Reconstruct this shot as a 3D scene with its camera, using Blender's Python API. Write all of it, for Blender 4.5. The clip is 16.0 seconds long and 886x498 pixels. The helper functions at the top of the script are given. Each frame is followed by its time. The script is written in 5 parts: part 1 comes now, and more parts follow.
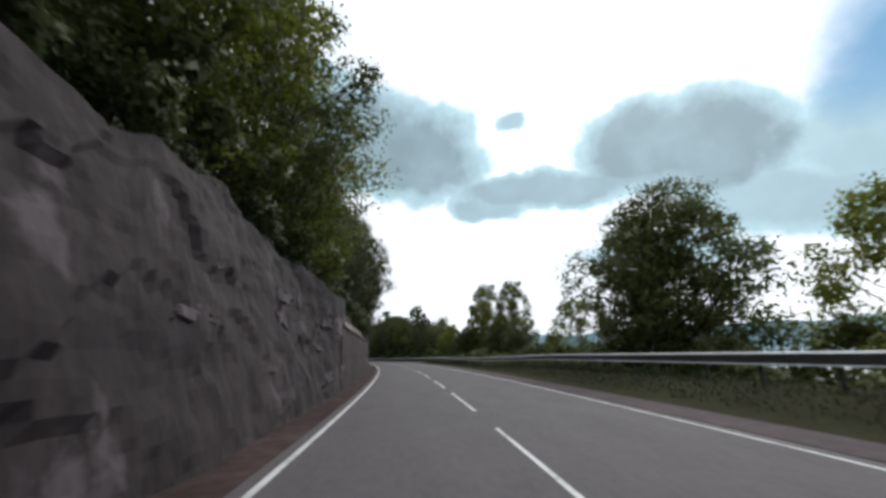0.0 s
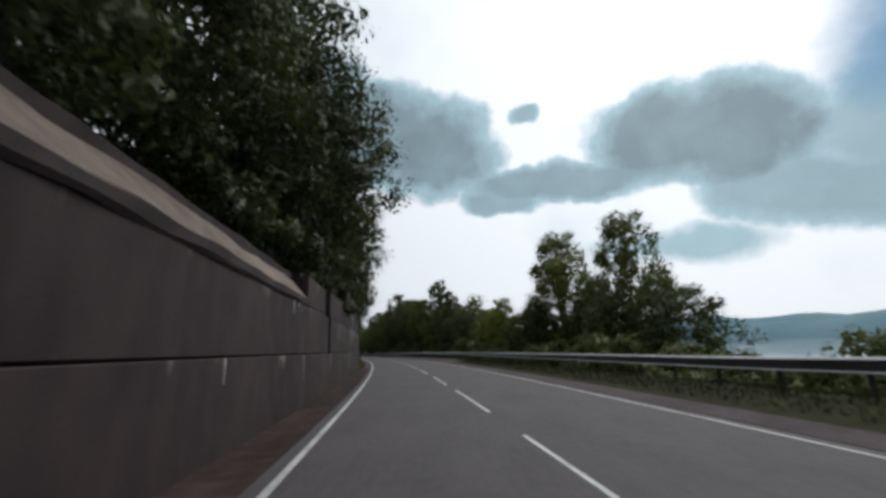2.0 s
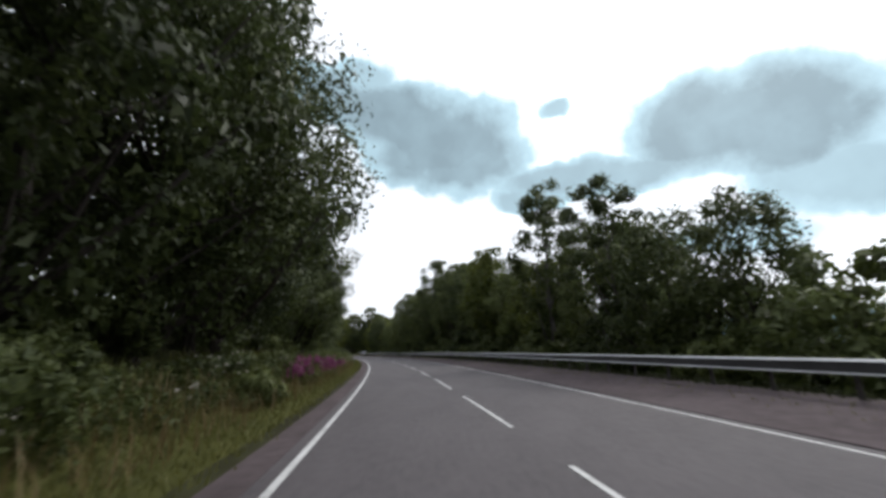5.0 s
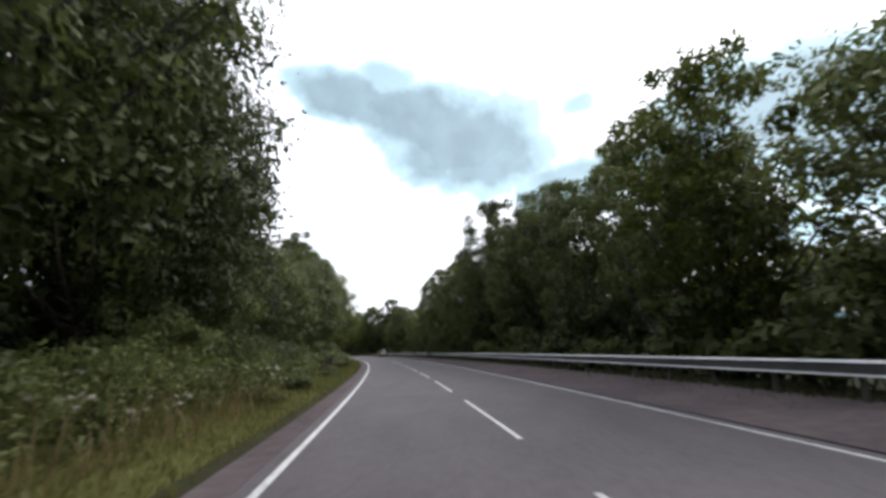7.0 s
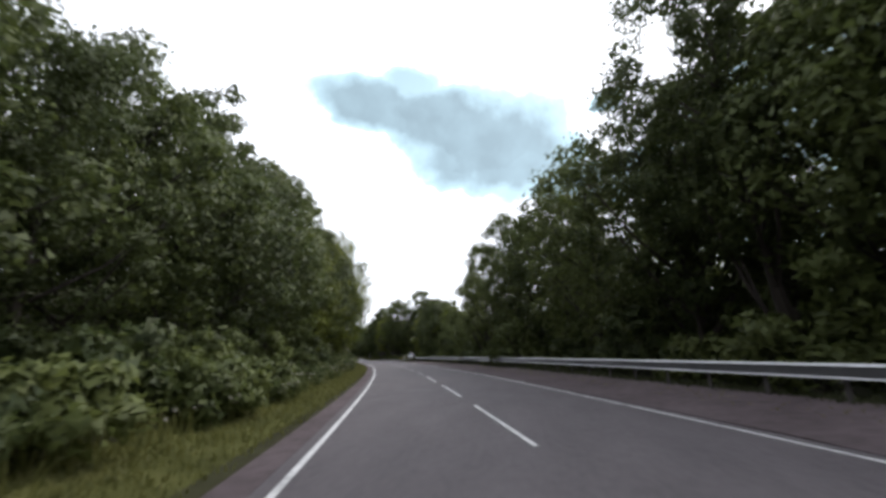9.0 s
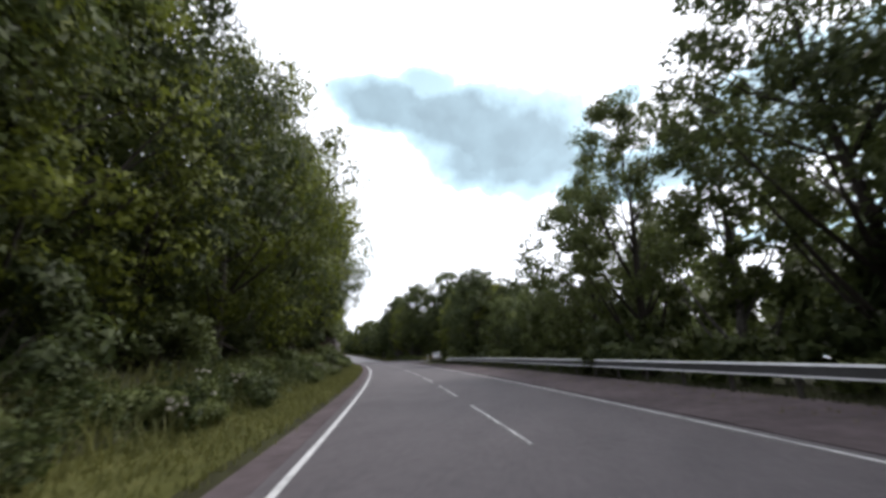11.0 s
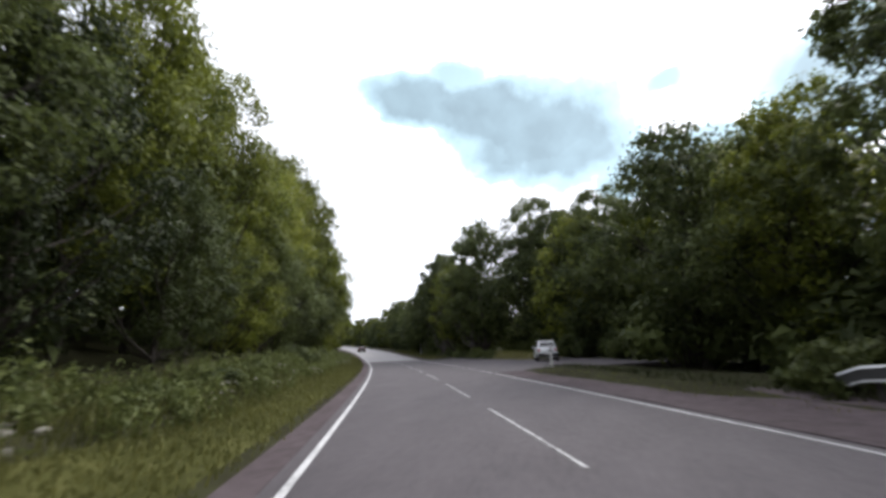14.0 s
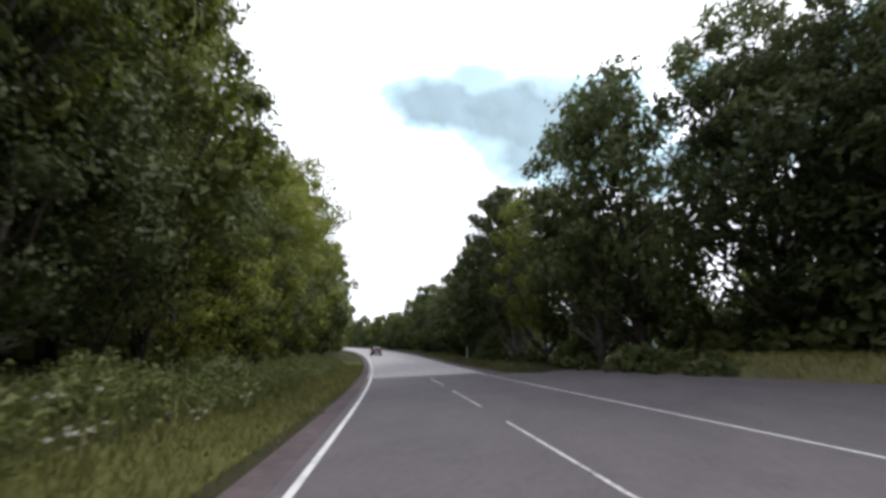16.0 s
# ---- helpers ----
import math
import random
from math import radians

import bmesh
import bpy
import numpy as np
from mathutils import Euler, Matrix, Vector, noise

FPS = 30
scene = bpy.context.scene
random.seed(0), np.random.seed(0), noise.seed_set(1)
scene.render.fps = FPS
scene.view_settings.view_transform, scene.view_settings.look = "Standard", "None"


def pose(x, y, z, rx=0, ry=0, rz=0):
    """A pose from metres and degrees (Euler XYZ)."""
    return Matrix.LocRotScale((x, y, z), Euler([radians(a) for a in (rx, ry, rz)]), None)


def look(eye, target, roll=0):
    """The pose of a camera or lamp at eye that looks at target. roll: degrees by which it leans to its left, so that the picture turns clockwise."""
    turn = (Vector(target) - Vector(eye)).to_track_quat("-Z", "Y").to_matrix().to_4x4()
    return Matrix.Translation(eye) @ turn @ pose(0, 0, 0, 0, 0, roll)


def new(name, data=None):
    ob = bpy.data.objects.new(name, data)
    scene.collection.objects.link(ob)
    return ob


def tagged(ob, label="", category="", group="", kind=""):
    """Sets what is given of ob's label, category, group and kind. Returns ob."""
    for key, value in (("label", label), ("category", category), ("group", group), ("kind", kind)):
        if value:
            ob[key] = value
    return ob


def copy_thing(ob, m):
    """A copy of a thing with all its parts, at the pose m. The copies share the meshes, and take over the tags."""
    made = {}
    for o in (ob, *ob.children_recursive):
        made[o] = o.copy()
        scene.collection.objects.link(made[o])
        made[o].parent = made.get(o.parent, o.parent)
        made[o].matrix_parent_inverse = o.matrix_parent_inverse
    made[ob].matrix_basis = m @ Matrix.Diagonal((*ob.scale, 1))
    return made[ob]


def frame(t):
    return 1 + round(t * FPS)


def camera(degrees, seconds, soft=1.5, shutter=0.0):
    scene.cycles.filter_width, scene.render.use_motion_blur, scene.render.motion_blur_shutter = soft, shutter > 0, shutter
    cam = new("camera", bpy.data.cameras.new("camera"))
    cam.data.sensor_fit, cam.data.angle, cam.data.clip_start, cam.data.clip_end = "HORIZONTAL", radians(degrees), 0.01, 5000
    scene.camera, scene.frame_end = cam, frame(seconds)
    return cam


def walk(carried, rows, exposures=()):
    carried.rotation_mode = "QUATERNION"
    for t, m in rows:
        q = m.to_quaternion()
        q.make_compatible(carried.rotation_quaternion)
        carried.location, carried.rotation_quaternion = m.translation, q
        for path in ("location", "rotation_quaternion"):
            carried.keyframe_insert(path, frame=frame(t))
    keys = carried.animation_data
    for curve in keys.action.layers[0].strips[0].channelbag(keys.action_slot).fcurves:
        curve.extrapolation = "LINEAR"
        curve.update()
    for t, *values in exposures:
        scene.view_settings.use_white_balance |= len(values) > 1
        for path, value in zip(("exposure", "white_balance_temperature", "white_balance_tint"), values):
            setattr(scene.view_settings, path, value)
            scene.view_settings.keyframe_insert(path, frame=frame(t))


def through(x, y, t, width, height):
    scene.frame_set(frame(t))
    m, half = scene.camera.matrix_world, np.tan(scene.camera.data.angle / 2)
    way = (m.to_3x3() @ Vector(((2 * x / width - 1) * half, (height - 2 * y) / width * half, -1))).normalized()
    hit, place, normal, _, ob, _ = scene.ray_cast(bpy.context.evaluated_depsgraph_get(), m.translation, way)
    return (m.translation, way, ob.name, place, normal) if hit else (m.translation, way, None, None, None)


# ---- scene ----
LENS = 94.1
R = 600.0          # radius of the road's long left-hand bend, at the centre line
EYE = 1.51
# seconds, metres along the road, metres right of the left edge line, yaw to the right of the road, pitch up
DRIVE = [
    (0.0, 0.0, 2.00, 4.5, 14.3), (1.0, 17.2, 1.80, 5.0, 13.95), (2.0, 34.6, 1.63, 5.8, 13.6), (3.0, 51.9, 1.64, 5.9, 13.6),
    (4.0, 69.0, 1.56, 6.2, 13.5), (5.0, 86.4, 1.56, 6.3, 13.6), (7.5, 129.0, 1.70, 6.0, 13.7), (8.5, 145.7, 1.63, 5.5, 14.15),
    (9.2, 157.3, 1.60, 5.6, 14.2), (11.5, 195.5, 1.52, 6.3, 14.2), (12.5, 212.8, 1.45, 6.5, 13.8), (13.5, 230.0, 1.38, 6.4, 13.4),
    (14.5, 247.3, 1.42, 6.2, 14.1), (15.5, 264.6, 1.40, 6.1, 14.3), (16.0, 273.3, 1.34, 6.25, 14.2)]
ROLL = -2.3
UL, UR = -3.65, 3.76   # edge lines, metres from the centre line


def place(s, u, z=0.0):
    """A place s metres along the road, u metres to the right of its centre line."""
    a = s / R
    climb = 0.0 if s < 288 or s > 1200 else min((s - 288) ** 2 * 0.00048, 0.036 * (s - 306.7) if s > 325 else 99)
    return Vector((-R + (R + u) * math.cos(a), (R + u) * math.sin(a), z + min(climb, 9)))


def eye_row(t, s, right, yaw, pitch):
    p = place(s, UL + right - 0.07, EYE)
    return t, pose(p.x, p.y, p.z, 90 + pitch, 0, math.degrees(s / R) - yaw) @ pose(0, 0, 0, 0, 0, ROLL)


cam = camera(LENS, 16.0, soft=3.4, shutter=0.15)
walk(cam, [eye_row(*row) for row in DRIVE],
     [(0, -0.35, 6250, 8), (1, -0.47, 6250, 8), (2, -0.85, 6250, 8), (3, -0.98, 6250, 8), (3.5, -0.75, 6250, 8), (4.5, -0.4, 6250, 9), (5, -0.25, 6250, 10),
      (7.5, 0.2, 6250, 12), (8.5, 0.1, 6250, 12), (9, 0.22, 6250, 12), (12, 0.27, 6250, 13), (14.5, 0.32, 6250, 13), (16, 0.35, 6250, 13)])

# ---- light ----
SUN_EL, SUN_AZ = 45.0, -38.0     # degrees up, degrees (negative: to the right of the first heading)
world = bpy.data.worlds.new("sky")
scene.world = world
world.use_nodes = True


def sky_nodes():
    nt = world.node_tree
    nt.nodes.clear()
    N, L = nt.nodes.new, nt.links.new
    out, bg = N("ShaderNodeOutputWorld"), N("ShaderNodeBackground")
    sky = N("ShaderNodeTexSky")
    sky.sky_type, sky.sun_disc = "NISHITA", False
    sky.sun_elevation, sky.sun_rotation = radians(SUN_EL), radians(-SUN_AZ)
    sky.air_density, sky.dust_density = 1.0, 1.5
    tc = N("ShaderNodeTexCoord")

    def val(op, a, b=None, clamp=False):
        m = N("ShaderNodeMath")
        m.operation, m.use_clamp = op, clamp
        for i, x in enumerate((a, b)):
            if x is None:
                continue
            if isinstance(x, (int, float)):
                m.inputs[i].default_value = x
            else:
                L(x, m.inputs[i])
        return m.outputs[0]

    sep = N("ShaderNodeSeparateXYZ")
    L(tc.outputs["Generated"], sep.inputs[0])
    # soft warp so that cloud rims are ragged
    nz = N("ShaderNodeTexNoise")
    nz.inputs["Scale"].default_value, nz.inputs["Detail"].default_value, nz.inputs["Roughness"].default_value = 7.0, 6.0, 0.55
    L(tc.outputs["Generated"], nz.inputs["Vector"])
    warp = N("ShaderNodeVectorMath")
    warp.operation = "MULTIPLY_ADD"
    L(nz.outputs["Color"], warp.inputs[0])
    warp.inputs[1].default_value, warp.inputs[2].default_value = (0.10, 0.10, 0.085), (-0.05, -0.05, -0.0425)
    add = N("ShaderNodeVectorMath")
    L(tc.outputs["Generated"], add.inputs[0])
    L(warp.outputs[0], add.inputs[1])
    w = N("ShaderNodeSeparateXYZ")
    L(add.outputs[0], w.inputs[0])
    az = val("ARCTAN2", w.outputs[0], w.outputs[1])     # to the right of +y
    el = val("ARCSINE", w.outputs[2])
    fray = N("ShaderNodeTexNoise")
    fray.inputs["Scale"].default_value, fray.inputs["Detail"].default_value, fray.inputs["Roughness"].default_value = 8.0, 8.0, 0.6
    L(tc.outputs["Generated"], fray.inputs["Vector"])
    frayed = val("ADD", 0.65, val("MULTIPLY", fray.outputs[0], 2.2))
    total = None
    for a, e, ra, re, lean, amount in CLOUDS:
        da, de = val("SUBTRACT", az, radians(a)), val("SUBTRACT", el, radians(e))
        de = val("ADD", de, val("MULTIPLY", da, lean))
        d2 = val("ADD", val("POWER", val("ABSOLUTE", val("DIVIDE", da, radians(ra))), 2.0),
                 val("POWER", val("ABSOLUTE", val("DIVIDE", de, radians(re))), 2.0))
        m = val("MULTIPLY", val("MULTIPLY", val("SUBTRACT", frayed, d2), 0.8, True), amount)
        total = m if total is None else val("MAXIMUM", total, m)
    # broken cloud over the rest of the sky
    big = N("ShaderNodeTexNoise")
    big.inputs["Scale"].default_value, big.inputs["Detail"].default_value = 2.3, 5.0
    L(tc.outputs["Generated"], big.inputs["Vector"])
    haze = val("MULTIPLY", val("SUBTRACT", big.outputs[0], 0.52), 2.0, True)
    total = val("MAXIMUM", total, val("MULTIPLY", haze, 0.35))
    # thin cloud glows towards the sun
    toward = N("ShaderNodeVectorMath")
    toward.operation = "DOT_PRODUCT"
    L(tc.outputs["Generated"], toward.inputs[0])
    toward.inputs[1].default_value = (-math.sin(radians(SUN_AZ)) * math.cos(radians(SUN_EL)), math.cos(radians(SUN_AZ)) * math.cos(radians(SUN_EL)), math.sin(radians(SUN_EL)))
    glow = val("ADD", 0.82, val("MULTIPLY", val("POWER", val("MAXIMUM", toward.outputs["Value"], 0.0), 2.0), 0.62))
    white = N("ShaderNodeValToRGB")
    e = white.color_ramp.elements
    e[0].position, e[0].color = 0.0, (1.43, 1.45, 1.50, 1)
    e[1].position, e[1].color = 1.0, (0.31, 0.41, 0.45, 1)
    rim = e.new(0.36)
    rim.color = (0.60, 0.82, 0.90, 1)
    mottle = N("ShaderNodeTexNoise")
    mottle.inputs["Scale"].default_value, mottle.inputs["Detail"].default_value = 13.0, 6.0
    L(tc.outputs["Generated"], mottle.inputs["Vector"])
    L(val("MULTIPLY", total, val("ADD", 0.70, val("MULTIPLY", mottle.outputs[0], 0.5)), True), white.inputs[0])
    # a gap of open blue high on the lake side
    da, de = val("SUBTRACT", az, radians(57)), val("SUBTRACT", el, radians(27))
    d2 = val("ADD", val("POWER", val("ABSOLUTE", val("DIVIDE", da, radians(7))), 2.0), val("POWER", val("ABSOLUTE", val("DIVIDE", de, radians(6))), 2.0))
    gap = N("ShaderNodeMix")
    gap.data_type = "RGBA"
    L(val("MULTIPLY", val("SUBTRACT", 1.5, d2), 0.7, True), gap.inputs["Factor"])
    lit = N("ShaderNodeVectorMath")
    lit.operation = "SCALE"
    L(white.outputs["Color"], lit.inputs[0])
    L(glow, lit.inputs["Scale"])
    L(lit.outputs[0], gap.inputs["A"])
    gap.inputs["B"].default_value = (0.30, 0.58, 0.88, 1)
    blue = N("ShaderNodeMix")
    blue.data_type = "RGBA"
    blue.inputs["Factor"].default_value = 0.93
    gain = N("ShaderNodeVectorMath")
    gain.operation = "SCALE"
    gain.inputs["Scale"].default_value = 0.12
    L(sky.outputs[0], gain.inputs[0])
    L(gain.outputs[0], blue.inputs["A"])
    L(gap.outputs["Result"], blue.inputs["B"])
    L(blue.outputs["Result"], bg.inputs["Color"])
    bg.inputs["Strength"].default_value = 1.0
    L(bg.outputs[0], out.inputs["Surface"])


# azimuth to the right of the first heading, elevation, half width, half height, lean, depth: degrees
CLOUDS = [(-1.0, 28.0, 10.5, 5.6, 0.12, 1.0), (-13.5, 31.8, 12, 3.0, 0.2, 0.95), (-7, 30.3, 10.5, 4.4, 0.2, 1.0), (-13, 36.0, 4.0, 2.0, 0, 0.6), (-5.5, 27.2, 7.5, 3.8, 0.12, 0.9), (2, 24.6, 7.5, 3.6, -0.08, 0.95), (37.5, 23.5, 11.5, 5.6, 0.15, 1.0),
          (15.5, 30.7, 2.3, 1.2, 0, 0.7), (19, 21.2, 12, 2.3, 0.1, 0.85), (11, 19.6, 5, 1.7, 0.1, 0.7), (46, 14.5, 9, 4.0, 0.2, 0.7),
          (33, 11, 9, 2.0, 0.1, 0.4), (53, 19, 5, 6, 0, 0.6), (29, 25.5, 4, 3, 0, 0.8)]
sky_nodes()
sun_data = bpy.data.lights.new("sun", "SUN")
sun_data.energy, sun_data.angle, sun_data.color = 2.6, radians(20), (1.0, 0.95, 0.86)
sun = new("sun", sun_data)
sun.matrix_world = look((0, 0, 60), (60 * math.sin(radians(SUN_AZ)), -60 * math.cos(radians(SUN_AZ)), 60 - 60 * math.tan(radians(SUN_EL))))

# ---- materials ----


def material(name, ramp, scale=4.0, detail=6.0, rough=0.85, bump=0.3, bump_scale=30.0, random_by=None, stretch=(1, 1, 1), metal=0.0, coarse=0.5, spec=0.3):
    """A surface whose colour runs through ramp, by noise at two scales."""
    m = bpy.data.materials.new(name)
    m.use_nodes = True
    nt = m.node_tree
    N, L = nt.nodes.new, nt.links.new
    b = nt.nodes["Principled BSDF"]
    b.inputs["Roughness"].default_value, b.inputs["Metallic"].default_value = rough, metal
    b.inputs["Specular IOR Level"].default_value = spec
    tc, mp = N("ShaderNodeTexCoord"), N("ShaderNodeMapping")
    mp.inputs["Scale"].default_value = stretch
    L(tc.outputs["Object"], mp.inputs["Vector"])
    n1, n2 = N("ShaderNodeTexNoise"), N("ShaderNodeTexNoise")
    n1.inputs["Scale"].default_value, n1.inputs["Detail"].default_value = scale, detail
    n2.inputs["Scale"].default_value, n2.inputs["Detail"].default_value = scale * 0.13, 3.0
    L(mp.outputs[0], n1.inputs["Vector"])
    L(mp.outputs[0], n2.inputs["Vector"])
    mix = N("ShaderNodeMix")
    mix.inputs["Factor"].default_value = coarse
    L(n1.outputs[0], mix.inputs["A"])
    L(n2.outputs[0], mix.inputs["B"])
    fac = mix.outputs["Result"]
    if random_by:
        info = N("ShaderNodeObjectInfo") if random_by == "object" else N("ShaderNodeNewGeometry")
        src = info.outputs["Random"] if random_by == "object" else info.outputs["Random Per Island"]
        mx = N("ShaderNodeMix")
        mx.inputs["Factor"].default_value = 0.55
        L(fac, mx.inputs["A"])
        L(src, mx.inputs["B"])
        fac = mx.outputs["Result"]
    cr = N("ShaderNodeValToRGB")
    el = cr.color_ramp.elements
    lo, hi = 0.30, 0.70
    for i, c in enumerate(ramp):
        e = el[i] if i < 2 else el.new(0.5)
        e.position, e.color = lo + (hi - lo) * i / (len(ramp) - 1), (*c, 1)
    L(fac, cr.inputs[0])
    L(cr.outputs[0], b.inputs["Base Color"])
    if bump:
        bn, n3 = N("ShaderNodeBump"), N("ShaderNodeTexNoise")
        n3.inputs["Scale"].default_value, n3.inputs["Detail"].default_value = bump_scale, 4.0
        L(mp.outputs[0], n3.inputs["Vector"])
        L(n3.outputs[0], bn.inputs["Height"])
        bn.inputs["Strength"].default_value, bn.inputs["Distance"].default_value = bump, 0.02
        L(bn.outputs[0], b.inputs["Normal"])
    return m


def leaf_material(name, dark, light, through=0.35):
    """Thin leaves that let some light through, each one a little different."""
    m = bpy.data.materials.new(name)
    m.use_nodes = True
    nt = m.node_tree
    nt.nodes.clear()
    N, L = nt.nodes.new, nt.links.new
    out, dif, tra, mix = N("ShaderNodeOutputMaterial"), N("ShaderNodeBsdfPrincipled"), N("ShaderNodeBsdfTranslucent"), N("ShaderNodeMixShader")
    geo, info, tc, nz = N("ShaderNodeNewGeometry"), N("ShaderNodeObjectInfo"), N("ShaderNodeTexCoord"), N("ShaderNodeTexNoise")
    nz.inputs["Scale"].default_value, nz.inputs["Detail"].default_value = 0.5, 3.0
    L(tc.outputs["Object"], nz.inputs["Vector"])

    def mixf(a, b, f):
        x = N("ShaderNodeMix")
        x.inputs["Factor"].default_value = f
        L(a, x.inputs["A"])
        L(b, x.inputs["B"])
        return x.outputs["Result"]

    f = mixf(mixf(nz.outputs[0], geo.outputs["Random Per Island"], 0.4), info.outputs["Random"], 0.35)
    cr = N("ShaderNodeValToRGB")
    cr.color_ramp.elements[0].position, cr.color_ramp.elements[0].color = 0.25, (*dark, 1)
    cr.color_ramp.elements[1].position, cr.color_ramp.elements[1].color = 0.75, (*light, 1)
    L(f, cr.inputs[0])
    L(cr.outputs[0], dif.inputs["Base Color"])
    L(cr.outputs[0], tra.inputs["Color"])
    dif.inputs["Roughness"].default_value, dif.inputs["Specular IOR Level"].default_value = 0.6, 0.25
    mix.inputs["Fac"].default_value = through
    L(dif.outputs[0], mix.inputs[1])
    L(tra.outputs[0], mix.inputs[2])
    L(mix.outputs[0], out.inputs["Surface"])
    return m


def streaked(name, base, amount):
    """Concrete with pale lime runs that start below each joint."""
    m = material(name, base, 2.2, 8, 0.9, 0.4, 40, stretch=(1, 1, 0.45))
    nt = m.node_tree
    N, L = nt.nodes.new, nt.links.new
    b = nt.nodes["Principled BSDF"]
    old = b.inputs["Base Color"].links[0].from_socket
    tc, sep, info = N("ShaderNodeTexCoord"), N("ShaderNodeSeparateXYZ"), N("ShaderNodeObjectInfo")
    L(tc.outputs["Object"], sep.inputs[0])

    def val(op, a, c=None, clamp=False):
        k = N("ShaderNodeMath")
        k.operation, k.use_clamp = op, clamp
        for i, x in enumerate((a, c)):
            if isinstance(x, (int, float)):
                k.inputs[i].default_value = x
            elif x is not None:
                L(x, k.inputs[i])
        return k.outputs[0]

    y = val("ADD", sep.outputs[1], val("MULTIPLY", info.outputs["Random"], 90.0))

    def runs(sy, sz, detail):
        c, n = N("ShaderNodeCombineXYZ"), N("ShaderNodeTexNoise")
        L(val("MULTIPLY", y, sy), c.inputs[1])
        L(val("MULTIPLY", sep.outputs[2], sz), c.inputs[2])
        n.inputs["Scale"].default_value, n.inputs["Detail"].default_value = 1.0, detail
        L(c.outputs[0], n.inputs["Vector"])
        return n.outputs[0]

    fine = val("MULTIPLY", val("SUBTRACT", runs(4.2, 0.30, 4.0), 0.47), 5.5, True)
    coarse = val("MULTIPLY", val("SUBTRACT", runs(1.1, 0.0, 2.0), 0.57 - 0.12 * amount), 7.0, True)
    reach = val("MULTIPLY", val("MULTIPLY", val("POWER", fine, 1.6), coarse), 1.7)
    below = val("SUBTRACT", 0.77, sep.outputs[2])
    mask = val("MULTIPLY", val("SUBTRACT", reach, below), 2.2, True)
    mask = val("MULTIPLY", mask, val("ADD", 0.45, val("MULTIPLY", runs(9.0, 2.5, 4.0), 0.8)), True)
    mix = N("ShaderNodeMix")
    mix.data_type = "RGBA"
    L(mask, mix.inputs["Factor"])
    L(old, mix.inputs["A"])
    mix.inputs["B"].default_value = (0.26, 0.235, 0.23, 1)
    L(mix.outputs["Result"], b.inputs["Base Color"])
    return m


def crusted(name, m, crust, scale, level):
    """Patches of another mineral with ragged rims, running downwards."""
    m.name = name
    nt = m.node_tree
    N, L = nt.nodes.new, nt.links.new
    b = nt.nodes["Principled BSDF"]
    old = b.inputs["Base Color"].links[0].from_socket
    tc, mp, nz, cr, mix = N("ShaderNodeTexCoord"), N("ShaderNodeMapping"), N("ShaderNodeTexNoise"), N("ShaderNodeValToRGB"), N("ShaderNodeMix")
    mp.inputs["Scale"].default_value = (1.2, 1.0, 0.6)
    L(tc.outputs["Object"], mp.inputs["Vector"])
    L(mp.outputs[0], nz.inputs["Vector"])
    nz.inputs["Scale"].default_value, nz.inputs["Detail"].default_value, nz.inputs["Roughness"].default_value = scale, 9.0, 0.6
    cr.color_ramp.elements[0].position, cr.color_ramp.elements[1].position = level, level + 0.06
    L(nz.outputs[0], cr.inputs[0])
    mix.data_type = "RGBA"
    L(cr.outputs[0], mix.inputs["Factor"])
    L(old, mix.inputs["A"])
    mix.inputs["B"].default_value = (*crust, 1)
    L(mix.outputs["Result"], b.inputs["Base Color"])
    return m


M_ASPHALT = material("asphalt", [(0.056, 0.049, 0.054), (0.076, 0.067, 0.073), (0.094, 0.083, 0.090)], 9, 8, 0.8, 0.5, 90, stretch=(1, 0.35, 1))
M_LINE = material("road_paint", [(0.20, 0.20, 0.20), (0.50, 0.50, 0.50), (0.60, 0.60, 0.60)], 8, 8, 0.6, 0.2, 60)
M_LINE_WORN = material("worn_road_paint", [(0.080, 0.070, 0.078), (0.085, 0.076, 0.082), (0.36, 0.36, 0.36), (0.50, 0.50, 0.50), (0.55, 0.55, 0.55)], 11, 8, 0.7, 0.2, 60, coarse=0.25)
M_PALE_ROAD = material("pale_road_surface", [(0.21, 0.20, 0.205), (0.27, 0.26, 0.265), (0.33, 0.32, 0.325)], 9, 8, 0.85, 0.5, 90)
M_VERGE = material("leaf_litter", [(0.022, 0.015, 0.014), (0.046, 0.032, 0.030), (0.08, 0.060, 0.056)], 3, 8, 0.95, 0.8, 25, spec=0.08)
M_GRIT = material("verge_grit", [(0.050, 0.040, 0.042), (0.080, 0.064, 0.068), (0.110, 0.090, 0.095)], 3, 8, 0.95, 0.8, 25, spec=0.12)
M_TURF = material("verge_turf", [(0.034, 0.036, 0.013), (0.064, 0.066, 0.022), (0.098, 0.096, 0.036)], 4, 8, 0.95, 0.9, 40, spec=0.03)
M_GROUND = material("woodland_ground", [(0.020, 0.018, 0.011), (0.032, 0.032, 0.017), (0.046, 0.048, 0.022)], 1.5, 8, 0.95, 0.6, 8, spec=0.04)
# concrete browns, darkened to hold the shade under the tree canopy
CONCRETE_SHADED = [(0.0150, 0.0103, 0.0107), (0.0258, 0.0176, 0.0180), (0.0366, 0.0250, 0.0252), (0.0535, 0.0368, 0.0368)]
M_CONCRETE = streaked("concrete", CONCRETE_SHADED, 0.15)
M_CAST = material("rough_concrete", CONCRETE_SHADED, 2.2, 8, 0.9, 0.4, 30)
